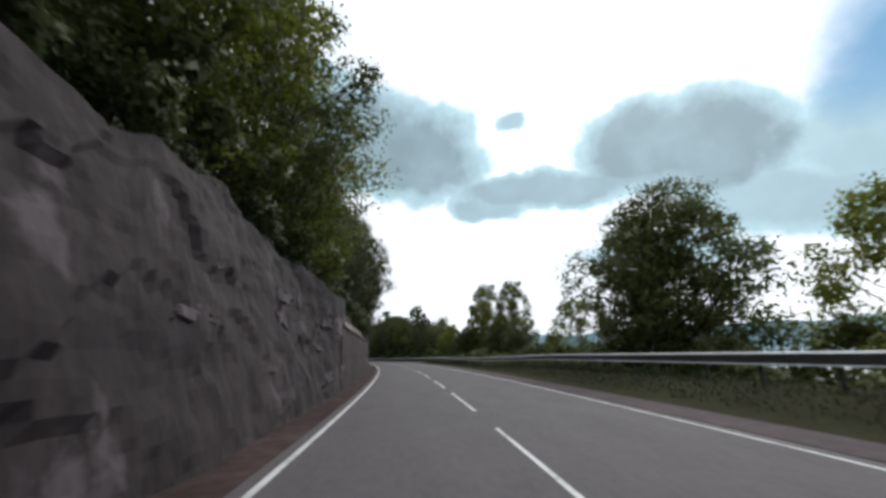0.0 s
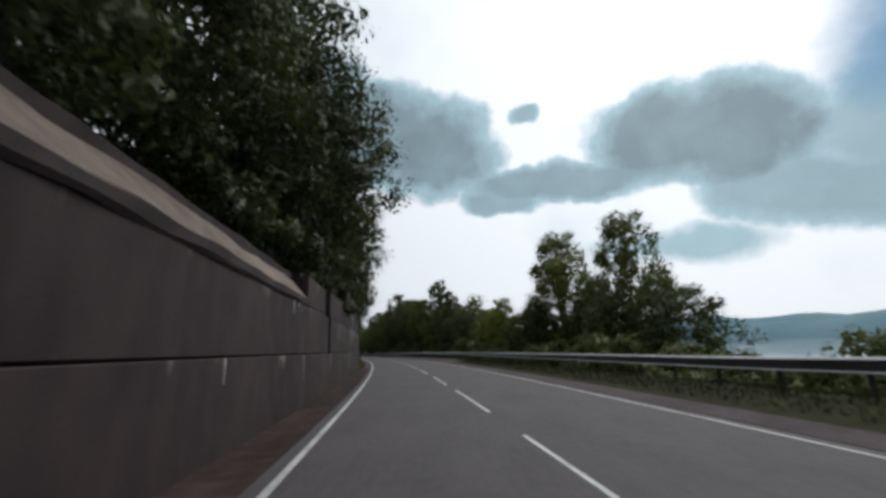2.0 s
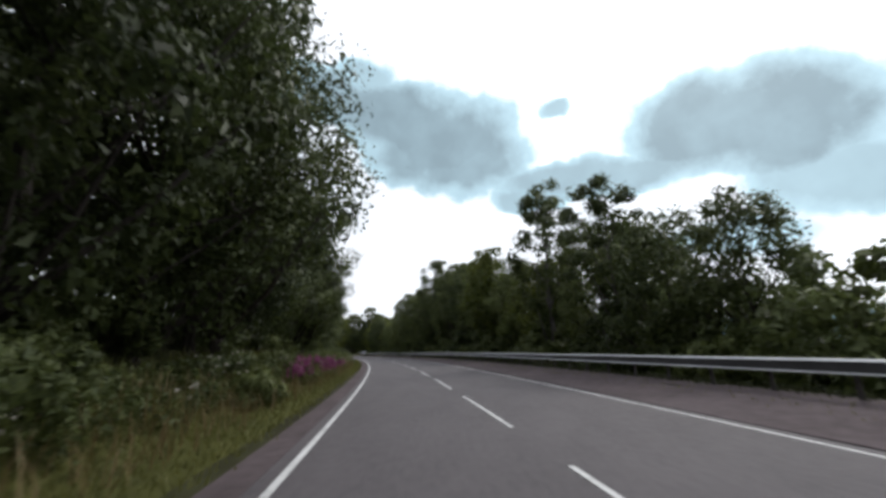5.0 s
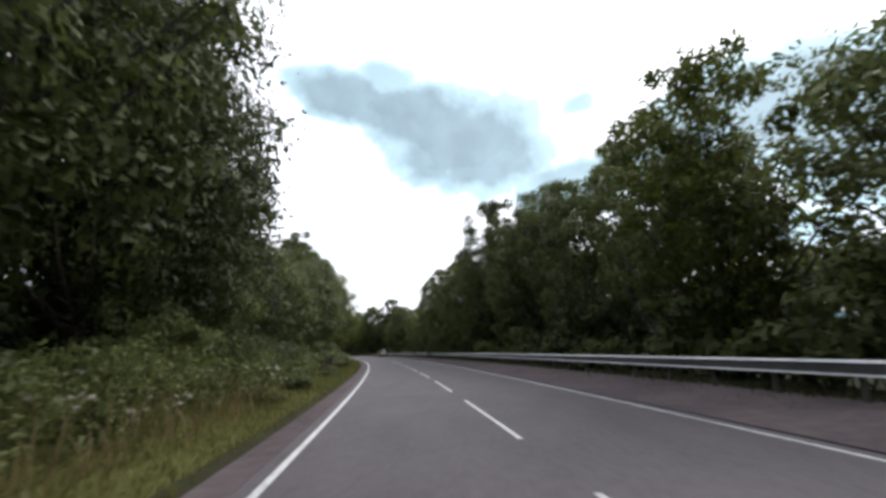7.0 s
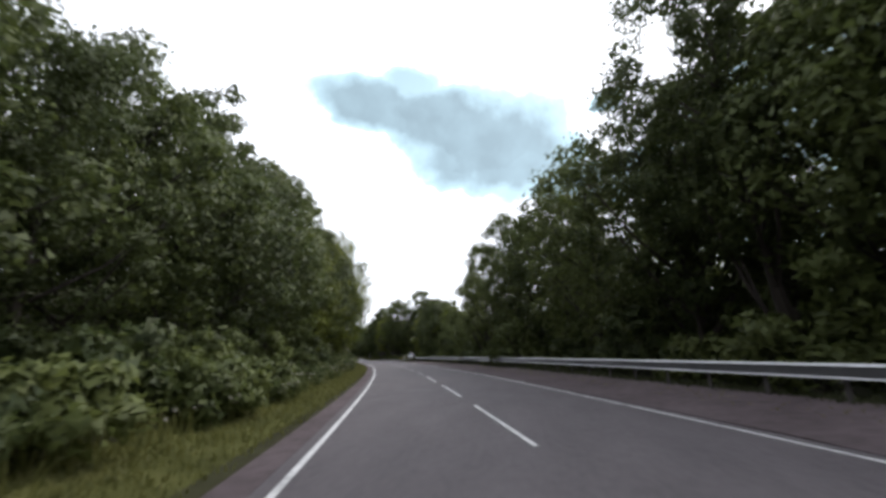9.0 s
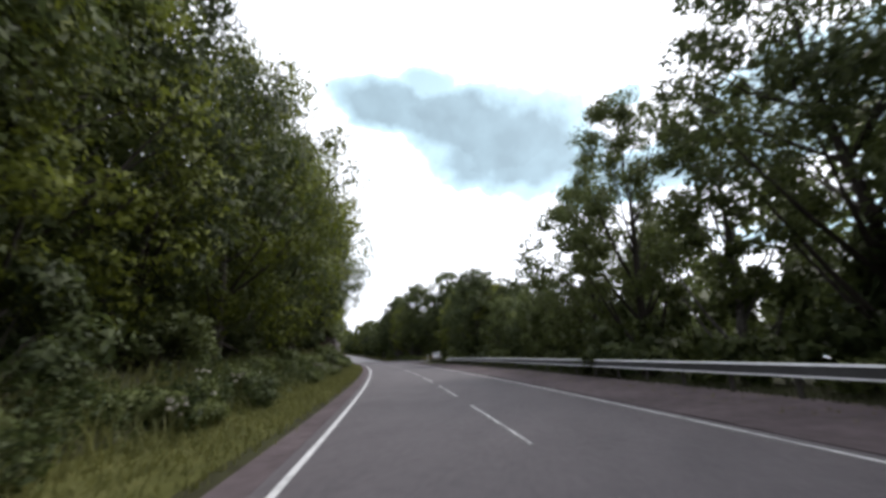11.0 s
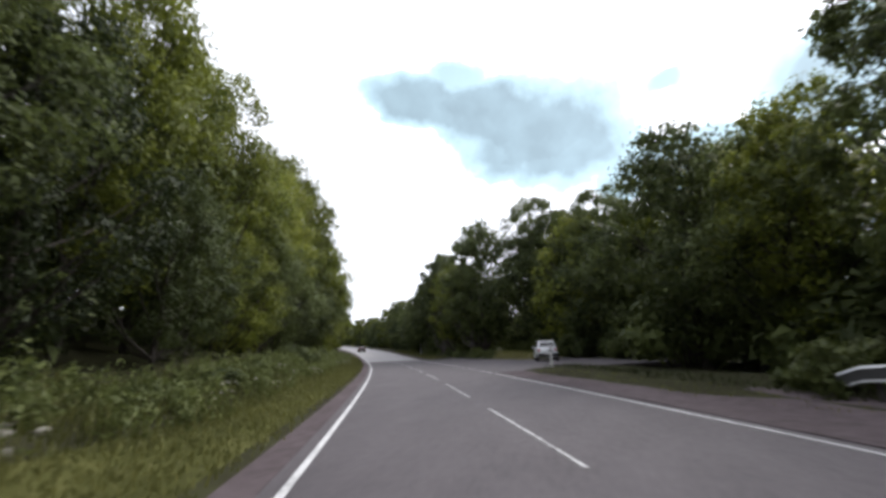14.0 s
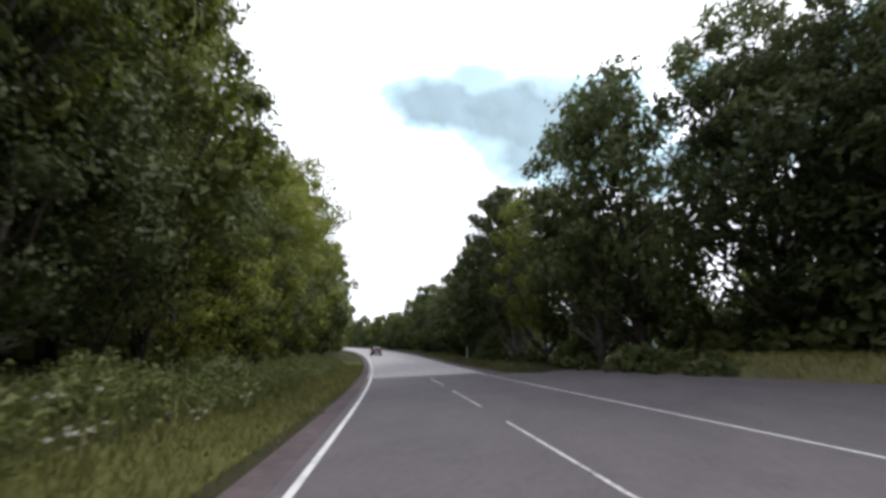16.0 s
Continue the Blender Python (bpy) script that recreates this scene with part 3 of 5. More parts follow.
def lime_runs():
    r = random.Random(12)
    upper = [(46.5, 0.45, 0.22), (47.1, 0.35, 0.13), (47.6, 0.3, 0.07), (47.9, 0.3, 0.08), (55.3, 0.65, 0.11), (56.5, 1.05, 0.08), (57.1, 0.95, 0.07), (57.0, 0.2, 0.18), (58.2, 0.3, 0.10), (59.05, 0.35, 0.16),
             (59.3, 1.1, 0.07), (59.9, 0.9, 0.06), (60.3, 1.0, 0.09), (63.1, 1.1, 0.15), (63.4, 0.9, 0.09), (64.15, 1.2, 0.10), (64.42, 1.2, 0.15), (64.65, 0.95, 0.12), (64.95, 1.0, 0.06), (65.4, 1.0, 0.11), (65.8, 1.0, 0.13)]
    later = [(66.4, 0.75, 0.07), (66.8, 0.7, 0.12), (67.6, 0.4, 0.10), (68.3, 1.25, 0.09), (68.9, 0.9, 0.07), (69.7, 0.35, 0.12), (70.5, 0.6, 0.06), (72.1, 1.1, 0.06), (72.55, 0.5, 0.10), (72.85, 0.65, 0.12), (73.15, 1.4, 0.09), (73.3, 0.7, 0.08), (75.1, 0.35, 0.22)]
    lower = [(41.9, 0.4, 0.12), (47.85, 0.7, 0.10), (57.0, 1.1, 0.11), (62.9, 0.9, 0.08), (65.9, 0.55, 0.12), (66.15, 0.6, 0.10)]
    for s, n, w in upper + later:
        lime_run(s, 3.03, n * r.uniform(0.75, 1.05), w * r.uniform(0.55, 0.95), WALL_U - 0.035, r)
    lime_run(55.75, 2.55, 0.24, 0.12, WALL_U - 0.035, r)
    for s, n, w in [(47.6, 0.8, 0.5), (55.3, 0.9, 0.3), (57.0, 0.8, 0.35), (60.2, 0.9, 0.5), (63.3, 1.1, 0.5), (64.4, 1.25, 0.8), (65.3, 1.1, 0.7), (66.6, 0.9, 0.6), (68.4, 1.0, 0.5), (70.2, 0.7, 0.5), (72.8, 1.2, 0.7), (74.2, 0.8, 0.5)]:
        lime_run(s, 3.03, n, w, WALL_U - 0.044, r, M_LIME_THIN)
    for s, n, w in [(40.2, 0.5, 0.4), (41.8, 0.45, 0.4), (49.4, 0.9, 0.6), (64.8, 0.9, 0.7), (66.0, 1.0, 0.7), (69.0, 0.7, 0.6)]:
        lime_run(s, 1.49, n, w, WALL_U - 0.009, r, M_LIME_THIN)
    for s, n, w in lower:
        lime_run(s, 1.49, n, w, WALL_U, r)
    for s, n, w in [(65.7, 0.4, 0.08), (66.2, 0.25, 0.3), (66.25, 1.0, 0.05), (67.2, 0.3, 0.13), (72.45, 1.0, 0.06)]:
        lime_run(s, 4.19, n, w, WALL_U - 0.07, r)
    for s in [63.6 + 0.45 * k for k in range(12)] + [72.4, 72.9, 74.7]:
        lime_run(s, 3.045, r.uniform(0.06, 0.22), r.uniform(0.25, 0.45), WALL_U - 0.038, r)


lime_runs()


def rock_face():
    """The blasted rock of the cutting, in broken blocks with an uneven top."""
    ds, s0, s1 = 0.2, -30.0, 27.4
    n, m = int((s1 - s0) / ds), 32
    verts, faces = [], []
    for i in range(n + 1):
        s = s0 + ds * i
        calm = smooth(16, 22, s)
        top = lerp(lerp(5.3, 4.65, smooth(16, 21, s)), 4.1, smooth(23.7, 24.6, s)) + lerp(0.7, 0.25, calm) * noise.noise(Vector((s * 0.16, 0.3, 4.0))) + lerp(0.5, 0.2, calm) * noise.noise(Vector((s * 0.6, 1.3, 4.0)))
        for j in range(m + 1):
            f = j / m
            z = -0.1 + (top + 0.1) * f
            q = Vector((s * 0.34 + 0.20 * z, z * 0.55 - 0.12 * s, 2.0))
            q += Vector((0.25 * noise.noise(q * 1.9), 0.25 * noise.noise(q * 1.9 + Vector((7, 0, 0))), 0))
            q += Vector((0.10 * noise.noise(q * 6.0), 0.10 * noise.noise(q * 6.0 + Vector((3, 0, 0))), 0))
            d, near = noise.voronoi(q)
            tilt = q - near[0]
            block = 0.45 * noise.cell(near[0] * 37.0) + tilt.x * 0.7 * (noise.cell(near[0] * 53.0) - 0.3) + tilt.y * 0.5
            fine = noise.fractal(Vector((s * 0.8, z * 1.1, 5.0)), 1.0, 2.1, 6) * 0.13
            crack = 0.10 * max(0.0, 0.08 - (d[1] - d[0])) / 0.08
            edge = smooth(0.0, 0.12, f)
            u = -lerp(4.80, 4.93, calm) - lerp(0.27, 0.03, calm) * z - (0.13 * block + 0.25 * crack) * edge * lerp(1, 0.3, calm) * (1 - 0.85 * smooth(21.5, 23.5, s)) - fine * lerp(1, 0.4, calm) * (1 - 0.6 * smooth(21.5, 23.5, s)) - 0.03 * smooth(20.0, 23.0, s) * (1 - smooth(2.9, 3.2, z)) - 0.9 * smooth(24.1, 24.7, s)
            verts.append(place(s + fine * 0.6, u, z + 0.10 * noise.noise(Vector((s * 1.1, z * 1.1, 8.0)))))
        verts.append(place(s, -7.6, top + 0.15))
        verts.append(place(s, -7.6, -0.2))
    k = m + 3
    for i in range(n):
        for j in range(k - 1):
            a = i * k + j
            faces.append((a, a + 1, a + k + 1, a + k))
    faces += [tuple(range(k - 1, -1, -1)), tuple(n * k + j for j in range(k))]
    return tagged(new("rock_cutting", mesh_of("rock_cutting", verts, faces, M_ROCK)), "blasted rock face with pale mineral streaks, tree shade in its dark colour", "rock face", kind="structure")


cutting = rock_face()


def crust(s0, s1, z0, z1, seed, mat):
    """A ragged skin of pale mineral standing a little proud of the rock."""
    verts, faces, n, m = [], [], 26, 16
    for i in range(n + 1):
        for j in range(m + 1):
            s, z = lerp(s0, s1, i / n), lerp(z0, z1, j / m)
            rim = max(abs(2 * i / n - 1) ** 2.5, abs(2 * j / m - 1) ** 2.5) + 1.25 * noise.fractal(Vector((s * 1.6, z * 2.2, seed)), 1.0, 2.0, 5)
            calm = smooth(16, 22, s)
            u = -lerp(4.80, 4.93, calm) - lerp(0.27, 0.03, calm) * z + 0.035 - 0.30 * smooth(0.45, 0.9, rim) + 0.02 * noise.noise(Vector((s * 3, z * 3, seed)))
            verts.append(place(s, u, z))
    for i in range(n):
        for j in range(m):
            a = i * (m + 1) + j
            faces.append((a, a + 1, a + m + 2, a + m + 1))
    child("mineral_crust", mesh_of("mineral_crust", verts, faces, mat), cutting, "pale ragged mineral crust")


for k, (s0, s1, z0, z1) in enumerate(((20.5, 22.7, 2.45, 3.55), (22.5, 23.5, 3.0, 3.75), (19.4, 20.4, 3.4, 4.3), (15.6, 16.6, 3.2, 4.1), (12.4, 13.6, 2.3, 3.2), (21.8, 23.4, 0.95, 1.2), (21.7, 22.15, 0.45, 1.15), (10.2, 12.4, 1.2, 1.6), (13.0, 15.2, 3.3, 3.8), (14.0, 16.6, 2.5, 2.85), (16.4, 18.6, 1.8, 2.15), (17.4, 19.4, 0.5, 1.0), (8.8, 10.4, 3.4, 4.3), (18.6, 20.2, 2.8, 3.3), (11.4, 13.0, 0.4, 0.9), (6.8, 8.6, 2.2, 2.6))):
    crust(s0, s1, z0, z1, 3.0 + 5 * k, M_CRUST if s0 > 20.45 else M_CRUST_THIN)


# ---- crash barrier ----
BAR_U, BAR_END = 7.2, 247.0


def bar_z(s):
    return along([(-60, 0.52), (25, 0.46), (45, 0.20), (236, 0.18), (247, 0.10)], s)


def crash_barrier():
    thing = tagged(new("crash_barrier"), "galvanised steel crash barrier on posts beside the road", "crash barrier")
    section = [(0.0, 0.02), (-0.05, 0.04), (-0.085, 0.27), (0.0, 0.30)]
    body = section + [(u + 0.012, z) for u, z in reversed(section)]
    upper = [(-0.10, 0.272), (-0.055, 0.322), (0.01, 0.325), (0.01, 0.305)]
    lower = [(-0.05, 0.0), (-0.105, 0.012), (-0.055, 0.048), (0.01, 0.025)]
    post = box_mesh("post", 0.06, 0.11, 0.95, M_POST, 0.006)
    s = -22.0
    while s < BAR_END:
        n = min(4.0, BAR_END - s)
        end = s + n >= BAR_END - 0.01
        rows = ((s - 0.02, 0), (s + n / 2, -0.05 if end else 0), (s + n - 0.004, -0.22 if end else 0))

        def bar(name, outline, mat, parent, label=""):
            m = len(outline)
            verts = [place(q, BAR_U + u, bar_z(q) + 0.46 + lift + z) for q, lift in rows for u, z in outline]
            faces = [(i * m + j, i * m + (j + 1) % m, (i + 1) * m + (j + 1) % m, (i + 1) * m + j) for i in range(2) for j in range(m)]
            faces += [tuple(range(m)), tuple(range(3 * m - 1, 2 * m - 1, -1))]
            return child(name, mesh_of(name, verts, faces, mat), parent, label)

        # dark face and pale edges: shade and sky light put into the colours
        beam = bar("beam", body, M_BEAM, thing, "steel face of the barrier, its shade put into the grey")
        bar("upper_edge", upper, M_STEEL, beam, "rolled steel edge, coloured bright as if catching the sky")
        bar("lower_edge", lower, M_STEEL, beam, "rolled steel edge, coloured bright as if catching the sky")
        for q in (s + 0.3, s + 2.3):
            if q < BAR_END - 0.5:
                child("post", post, thing).matrix_basis = frame_at(q, BAR_U + 0.05, bar_z(q) + 0.26)
        s += n


crash_barrier()


# ---- trees ----
def tube(verts, faces, pts, radii, n=6):
    base = len(verts)
    for i, p in enumerate(pts):
        d = (pts[min(i + 1, len(pts) - 1)] - pts[max(i - 1, 0)]).normalized()
        q = d.to_track_quat("Z", "Y")
        for k in range(n):
            a = 2 * math.pi * k / n
            verts.append(p + q @ Vector((radii[i] * math.cos(a), radii[i] * math.sin(a), 0)))
    for i in range(len(pts) - 1):
        for k in range(n):
            a, b = base + i * n + k, base + i * n + (k + 1) % n
            faces.append((a, b, b + n, a + n))
    faces.append(tuple(base + (len(pts) - 1) * n + k for k in range(n)))


def leaves(name, centres, radii, per, size, rng, mat, flat=0.7, whole=0.5):
    """Many small pointed leaves in clumps, shaded as soft masses; one mesh."""
    c = np.repeat(np.array([tuple(v) for v in centres]), per, axis=0)
    r = np.repeat(np.array(radii), per)
    n = len(c)
    d = rng.normal(size=(n, 3))
    d /= np.linalg.norm(d, axis=1)[:, None]
    p = c + d * (r * rng.uniform(0.3, 1.0, n) ** 0.8)[:, None] * np.array([1, 1, flat])
    up = d + rng.normal(size=(n, 3)) * 0.7 + np.array([0, 0, 0.5])
    up /= np.linalg.norm(up, axis=1)[:, None]
    t = np.cross(up, rng.normal(size=(n, 3)))
    t /= np.linalg.norm(t, axis=1)[:, None]
    b = np.cross(up, t)
    hub = np.array([tuple(v) for v in centres])
    hub = np.array([hub[:, 0].mean(), hub[:, 1].mean(), hub[:, 2].min() * 0.5 + hub[:, 2].mean() * 0.5])
    way = (p - hub) / (np.linalg.norm(p - hub, axis=1)[:, None] + 1e-6)
    soft = (1 - whole) * d + whole * way + rng.normal(size=(n, 3)) * 0.25 + np.array([0, 0, 0.15])
    soft /= np.linalg.norm(soft, axis=1)[:, None]
    b = np.where((np.einsum("ij,ij->i", up, soft) > 0)[:, None], -b, b)
    deep = np.linalg.norm(p - c, axis=1) < 0.62 * r
    s = (size * rng.uniform(0.6, 1.35, n) * np.where(deep, 1.55, 1.0))[:, None]
    v = np.stack([p - t * s, p + t * s * 0.75 + b * s * 0.5, p + t * s * 0.55 - b * s * 0.55], axis=1).reshape(-1, 3)
    me = bpy.data.meshes.new(name)
    me.vertices.add(3 * n)
    me.vertices.foreach_set("co", v.ravel())
    me.loops.add(3 * n)
    me.loops.foreach_set("vertex_index", np.arange(3 * n))
    me.polygons.add(n)
    me.polygons.foreach_set("loop_start", np.arange(n) * 3)
    me.polygons.foreach_set("loop_total", np.full(n, 3))
    me.update(calc_edges=True)
    me.normals_split_custom_set(np.repeat(soft, 3, axis=0).tolist())
    me.materials.append(mat)
    return me


def make_tree(seed, h, spread, low, per, size, mat, bark, label, lean=0.0, clumps=62, puff=0.34):
    """A broadleaf tree: a tapered trunk with limbs, and a ragged crown in clumps."""
    rnd, rng = random.Random(seed), np.random.default_rng(seed)
    verts, faces = [], []
    pts = [Vector((lean * h * (i / 8) ** 1.5 + rnd.uniform(-0.12, 0.12) * (i > 0), rnd.uniform(-0.12, 0.12) * (i > 0), -0.6 + (h * 0.85 + 0.6) * i / 8)) for i in range(9)]
    r0 = 0.018 * h
    tube(verts, faces, pts, [r0 * (1.25 if i == 0 else 1 - 0.11 * i) for i in range(9)], 8)
    centres, radii = [], []
    for k in range(clumps):
        f = (k + rnd.random()) / clumps
        z = lerp(low, 1.0, f ** 0.85)
        prof = math.sin(math.pi * min(max((z - low) / (1.06 - low), 0.06), 1) ** 0.75) ** 0.6
        a = k * 2.39996 + rnd.uniform(-0.5, 0.5)
        rad = spread * prof * (rnd.uniform(0.1, 0.5) if k % 4 == 1 else rnd.uniform(0.6, 1.08)) * (1 + 0.15 * math.sin(2 * a + seed) + 0.10 * math.sin(3 * a + 2 * seed))
        rad = min(rad, spread * prof * 1.12)
        axis = pts[min(8, int(z / 0.85 * 8))] if z < 0.85 else pts[8]
        centres.append(Vector((axis.x + rad * math.cos(a), axis.y + rad * math.sin(a), z * h * rnd.uniform(0.95, 1.03))))
        radii.append(rnd.uniform(0.6, 1.1) * spread * puff)
    for k in range(0, clumps, 4):
        c = centres[k]
        i = max(1, min(7, int(c.z / h / 0.85 * 8) - 2))
        a, b = pts[i], c
        mid = a.lerp(b, 0.5) + Vector((0, 0, -0.04 * h + rnd.uniform(-0.2, 0.4)))
        w = r0 * (1 - 0.11 * i) * 0.5
        tube(verts, faces, [a, mid, b], [w, w * 0.6, w * 0.2], 5)
    thing = new("tree")
    child("trunk", mesh_of("trunk", verts, faces, bark), thing)
    child("crown", leaves("crown", centres, radii, per, size, rng, mat), thing)
    return tagged(thing, label, "tree")


def make_bush(seed, h, spread, per, size, mat, label, clumps=16):
    rnd, rng = random.Random(seed), np.random.default_rng(seed + 100)
    verts, faces, centres, radii = [], [], [], []
    for k in range(clumps):
        a, f = k * 2.39996 + rnd.uniform(-0.4, 0.4), math.sqrt((k + 0.5) / clumps)
        z = h * rnd.uniform(0.25, 0.85) * (1.05 - 0.6 * f * f)
        c = Vector((spread * f * math.cos(a) * rnd.uniform(0.7, 1.15), spread * f * math.sin(a) * rnd.uniform(0.7, 1.15), z))
        centres.append(c)
        radii.append(spread * rnd.uniform(0.26, 0.42))
        if k % 2 == 0:
            tube(verts, faces, [Vector((c.x * 0.2, c.y * 0.2, -0.3)), Vector((c.x * 0.5, c.y * 0.5, z * 0.5)), c], [0.03, 0.022, 0.008], 4)
    thing = new("bush")
    child("stem", mesh_of("stem", verts, faces, M_BARK), thing)
    child("crown", leaves("crown", centres, radii, per, size, rng, mat, 0.85), thing)
    return tagged(thing, label, "bush")


KIND = [(11, 12.0, 4.0, 0.14, M_LEAF, M_BARK, "broadleaf tree in full dark green summer leaf", 0.0, 80),
        (12, 13.0, 3.6, 0.18, M_LEAF_OLIVE, M_BARK, "tall broadleaf tree with a ragged yellow-green crown", 0.03, 80),
        (13, 10.0, 4.3, 0.10, M_LEAF, M_BARK, "spreading broadleaf tree with a low dense crown", -0.02, 80),
        (14, 14.0, 3.1, 0.24, M_LEAF, M_PALE_BARK, "slender pale-barked tree with an open airy crown", 0.04, 64),
        (15, 11.5, 4.2, 0.08, M_LEAF_OLIVE, M_BARK, "broadleaf tree leafy down to the ground", 0.0, 82)]
TREES = [make_tree(a, h, w, low, 106, 0.136, mat, bark, label, lean, n) for a, h, w, low, mat, bark, label, lean, n in KIND]
NEAR_TREES = [make_tree(a, h, w, low, 215, 0.090, mat, M_BARK, label, lean, n) for a, h, w, low, mat, bark, label, lean, n in (KIND[0], KIND[1], KIND[4], KIND[2])]
CANOPY_TREES = [make_tree(71, 13.0, 4.4, 0.27, 215, 0.092, M_LEAF_OLIVE, M_BARK, "tall broadleaf tree whose yellow-green crown overhangs the verge", 0.02, 82),
                make_tree(72, 12.5, 4.6, 0.25, 215, 0.092, M_LEAF, M_BARK, "broad dark green tree bare of leaves below its crown", -0.02, 82)]
# trees for the shaded side of the wood, shade held in the leaf colour
SHADE_TREES = [make_tree(73, 11.0, 3.9, 0.08, 200, 0.090, M_LEAF_DARK, M_BARK, "dense tree leafy down to the ground, green darkened for shade", 0.0, 80),
               make_tree(74, 12.0, 3.7, 0.10, 200, 0.090, M_LEAF_DARK, M_BARK, "tall tree with a heavy dense crown, green darkened for shade", 0.02, 80)]
OPEN_TREES = [make_tree(41, 14.0, 3.4, 0.26, 235, 0.080, M_LEAF, M_BARK, "tall tree with an open crown that lets the sky through", 0.03, 84, 0.28),
              make_tree(42, 13.0, 3.8, 0.22, 235, 0.080, M_LEAF, M_BARK, "broad tree with gaps of sky between its boughs", -0.03, 84, 0.27), TREES[3], TREES[0]]
FAR_TREES = [make_tree(a + 20, h, w, low, 36, 0.30, mat, bark, label, lean, n) for a, h, w, low, mat, bark, label, lean, n in KIND[:4]]
BUSHES = [make_bush(21, 1.7, 1.5, 90, 0.118, M_LEAF_BUSH, "low green roadside scrub bush"),
          make_bush(22, 2.8, 2.0, 100, 0.148, M_LEAF_BUSH, "rounded green bush at the wood's edge"),
          make_bush(23, 1.1, 1.3, 80, 0.105, M_LEAF_BUSH, "low bramble bush beside the road", 14),
          make_bush(24, 3.6, 2.2, 100, 0.162, M_LEAF, "tall dark green thicket below the trees")]
VERGE_BUSHES = [make_bush(61, 1.7, 1.5, 170, 0.080, M_LEAF_BUSH, "low green roadside scrub bush", 18),
                make_bush(62, 1.1, 1.3, 150, 0.075, M_LEAF_BUSH, "low bramble bush beside the road"),
                make_bush(63, 2.8, 2.0, 190, 0.100, M_LEAF_BUSH, "rounded green bush at the wood's edge"),
                make_bush(64, 3.6, 2.2, 190, 0.110, M_LEAF, "tall dark green thicket below the trees")]
WALL_BUSHES = [make_bush(65, 1.7, 1.5, 120, 0.100, M_LEAF_DARK, "low scrub bush above the wall, green darkened for shade"),
               make_bush(66, 2.8, 2.0, 190, 0.100, M_LEAF_DARK, "rounded bush beside the retaining wall, green darkened for shade"),
               make_bush(67, 3.6, 2.2, 130, 0.130, M_LEAF_DARK, "tall thicket above the wall, leaves darkened for shade")]
USED = set()


def plant(kinds, k, s, u, scale=1.0, tall=1.0, turn=0.0, group="", sink=0.06):
    ob = kinds[k % len(kinds)]
    p = place(s, u)
    m = Matrix.Translation((p.x, p.y, height(s, u) - sink)) @ pose(0, 0, 0, 0, 0, turn)
    if ob in USED:
        ob = copy_thing(ob, m)
    else:
        USED.add(ob)
        ob.matrix_basis = m
    ob.scale = (scale, scale, scale * tall)
    return tagged(ob, group=group)


def belt(kinds, s0, s1, step, at_u, loose, h, seed, group, heights=None, far=None, slim=1.0, gap=(0, 0)):
    """A row of plants; at_u, and the heights, may run through tables."""
    rng = random.Random(seed)
    s, k = s0, rng.randrange(9)
    while s < s1:
        f = along(heights, s) if heights else 1.0
        u = along(at_u, s) if isinstance(at_u, list) else at_u
        if f > 0.15 and not gap[0] < s < gap[1]:
            kk = far if far and s > 312 else kinds
            plant(kk, k, s + rng.uniform(-0.25, 0.25) * step, u + rng.uniform(-loose, loose), slim * h * f * rng.uniform(0.88, 1.12), rng.uniform(0.92, 1.12) / slim, rng.uniform(0, 360), group)
        k += rng.choice((1, 2, 3))
        s += step * rng.uniform(0.8, 1.2)


# ---- the wood on the uphill side ----
rng = random.Random(7)
LEFT_U = [(-20, -9.2), (28, -8.9), (36, -8.3), (55, -8.2), (66, -7.9), (76, -9.0), (90, -9.3), (98, -9.4), (106, -9.9), (114, -11.2), (128, -10.3), (134, -11.2), (142, -12.5), (200, -11.6), (210, -10.2), (224, -10.2), (231, -12.0), (241, -13.0), (245, -11.0), (440, -10.6)]
LEFT_H = [(-20, 1.2), (20, 1.15), (28, 0.95), (44, 0.98), (55, 1.22), (66, 1.25), (88, 1.28), (102, 1.26), (108, 1.1), (114, 0.94), (122, 1.05), (130, 1.15), (138.5, 1.2), (141, 0.82), (150, 0.76), (160, 0.80), (166, 0.86), (169, 0.94), (176, 1.0), (184, 1.12), (195, 1.12), (208, 1.25), (226, 1.32), (232, 1.30), (241, 1.22), (246, 0.97), (262, 0.90), (270, 1.02), (280, 1.2), (285, 1.15), (290, 1.05), (440, 1.1)]
UPHILL, LAKESIDE = "roadside wood, uphill side", "roadside wood, lake side"
belt([NEAR_TREES[2], NEAR_TREES[0], NEAR_TREES[2], NEAR_TREES[3]], -13, 24, 4.6, LEFT_U, 0.6, 1.0, 101, UPHILL, LEFT_H)
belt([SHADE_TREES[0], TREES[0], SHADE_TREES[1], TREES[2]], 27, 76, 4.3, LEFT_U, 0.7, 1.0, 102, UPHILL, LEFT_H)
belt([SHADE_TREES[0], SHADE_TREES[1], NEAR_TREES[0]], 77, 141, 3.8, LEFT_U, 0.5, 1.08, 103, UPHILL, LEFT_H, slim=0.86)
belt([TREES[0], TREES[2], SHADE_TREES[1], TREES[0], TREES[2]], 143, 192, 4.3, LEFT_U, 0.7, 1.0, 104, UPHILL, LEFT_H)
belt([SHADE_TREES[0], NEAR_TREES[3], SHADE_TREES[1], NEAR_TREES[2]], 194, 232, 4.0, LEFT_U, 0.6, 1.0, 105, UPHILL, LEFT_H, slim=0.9)
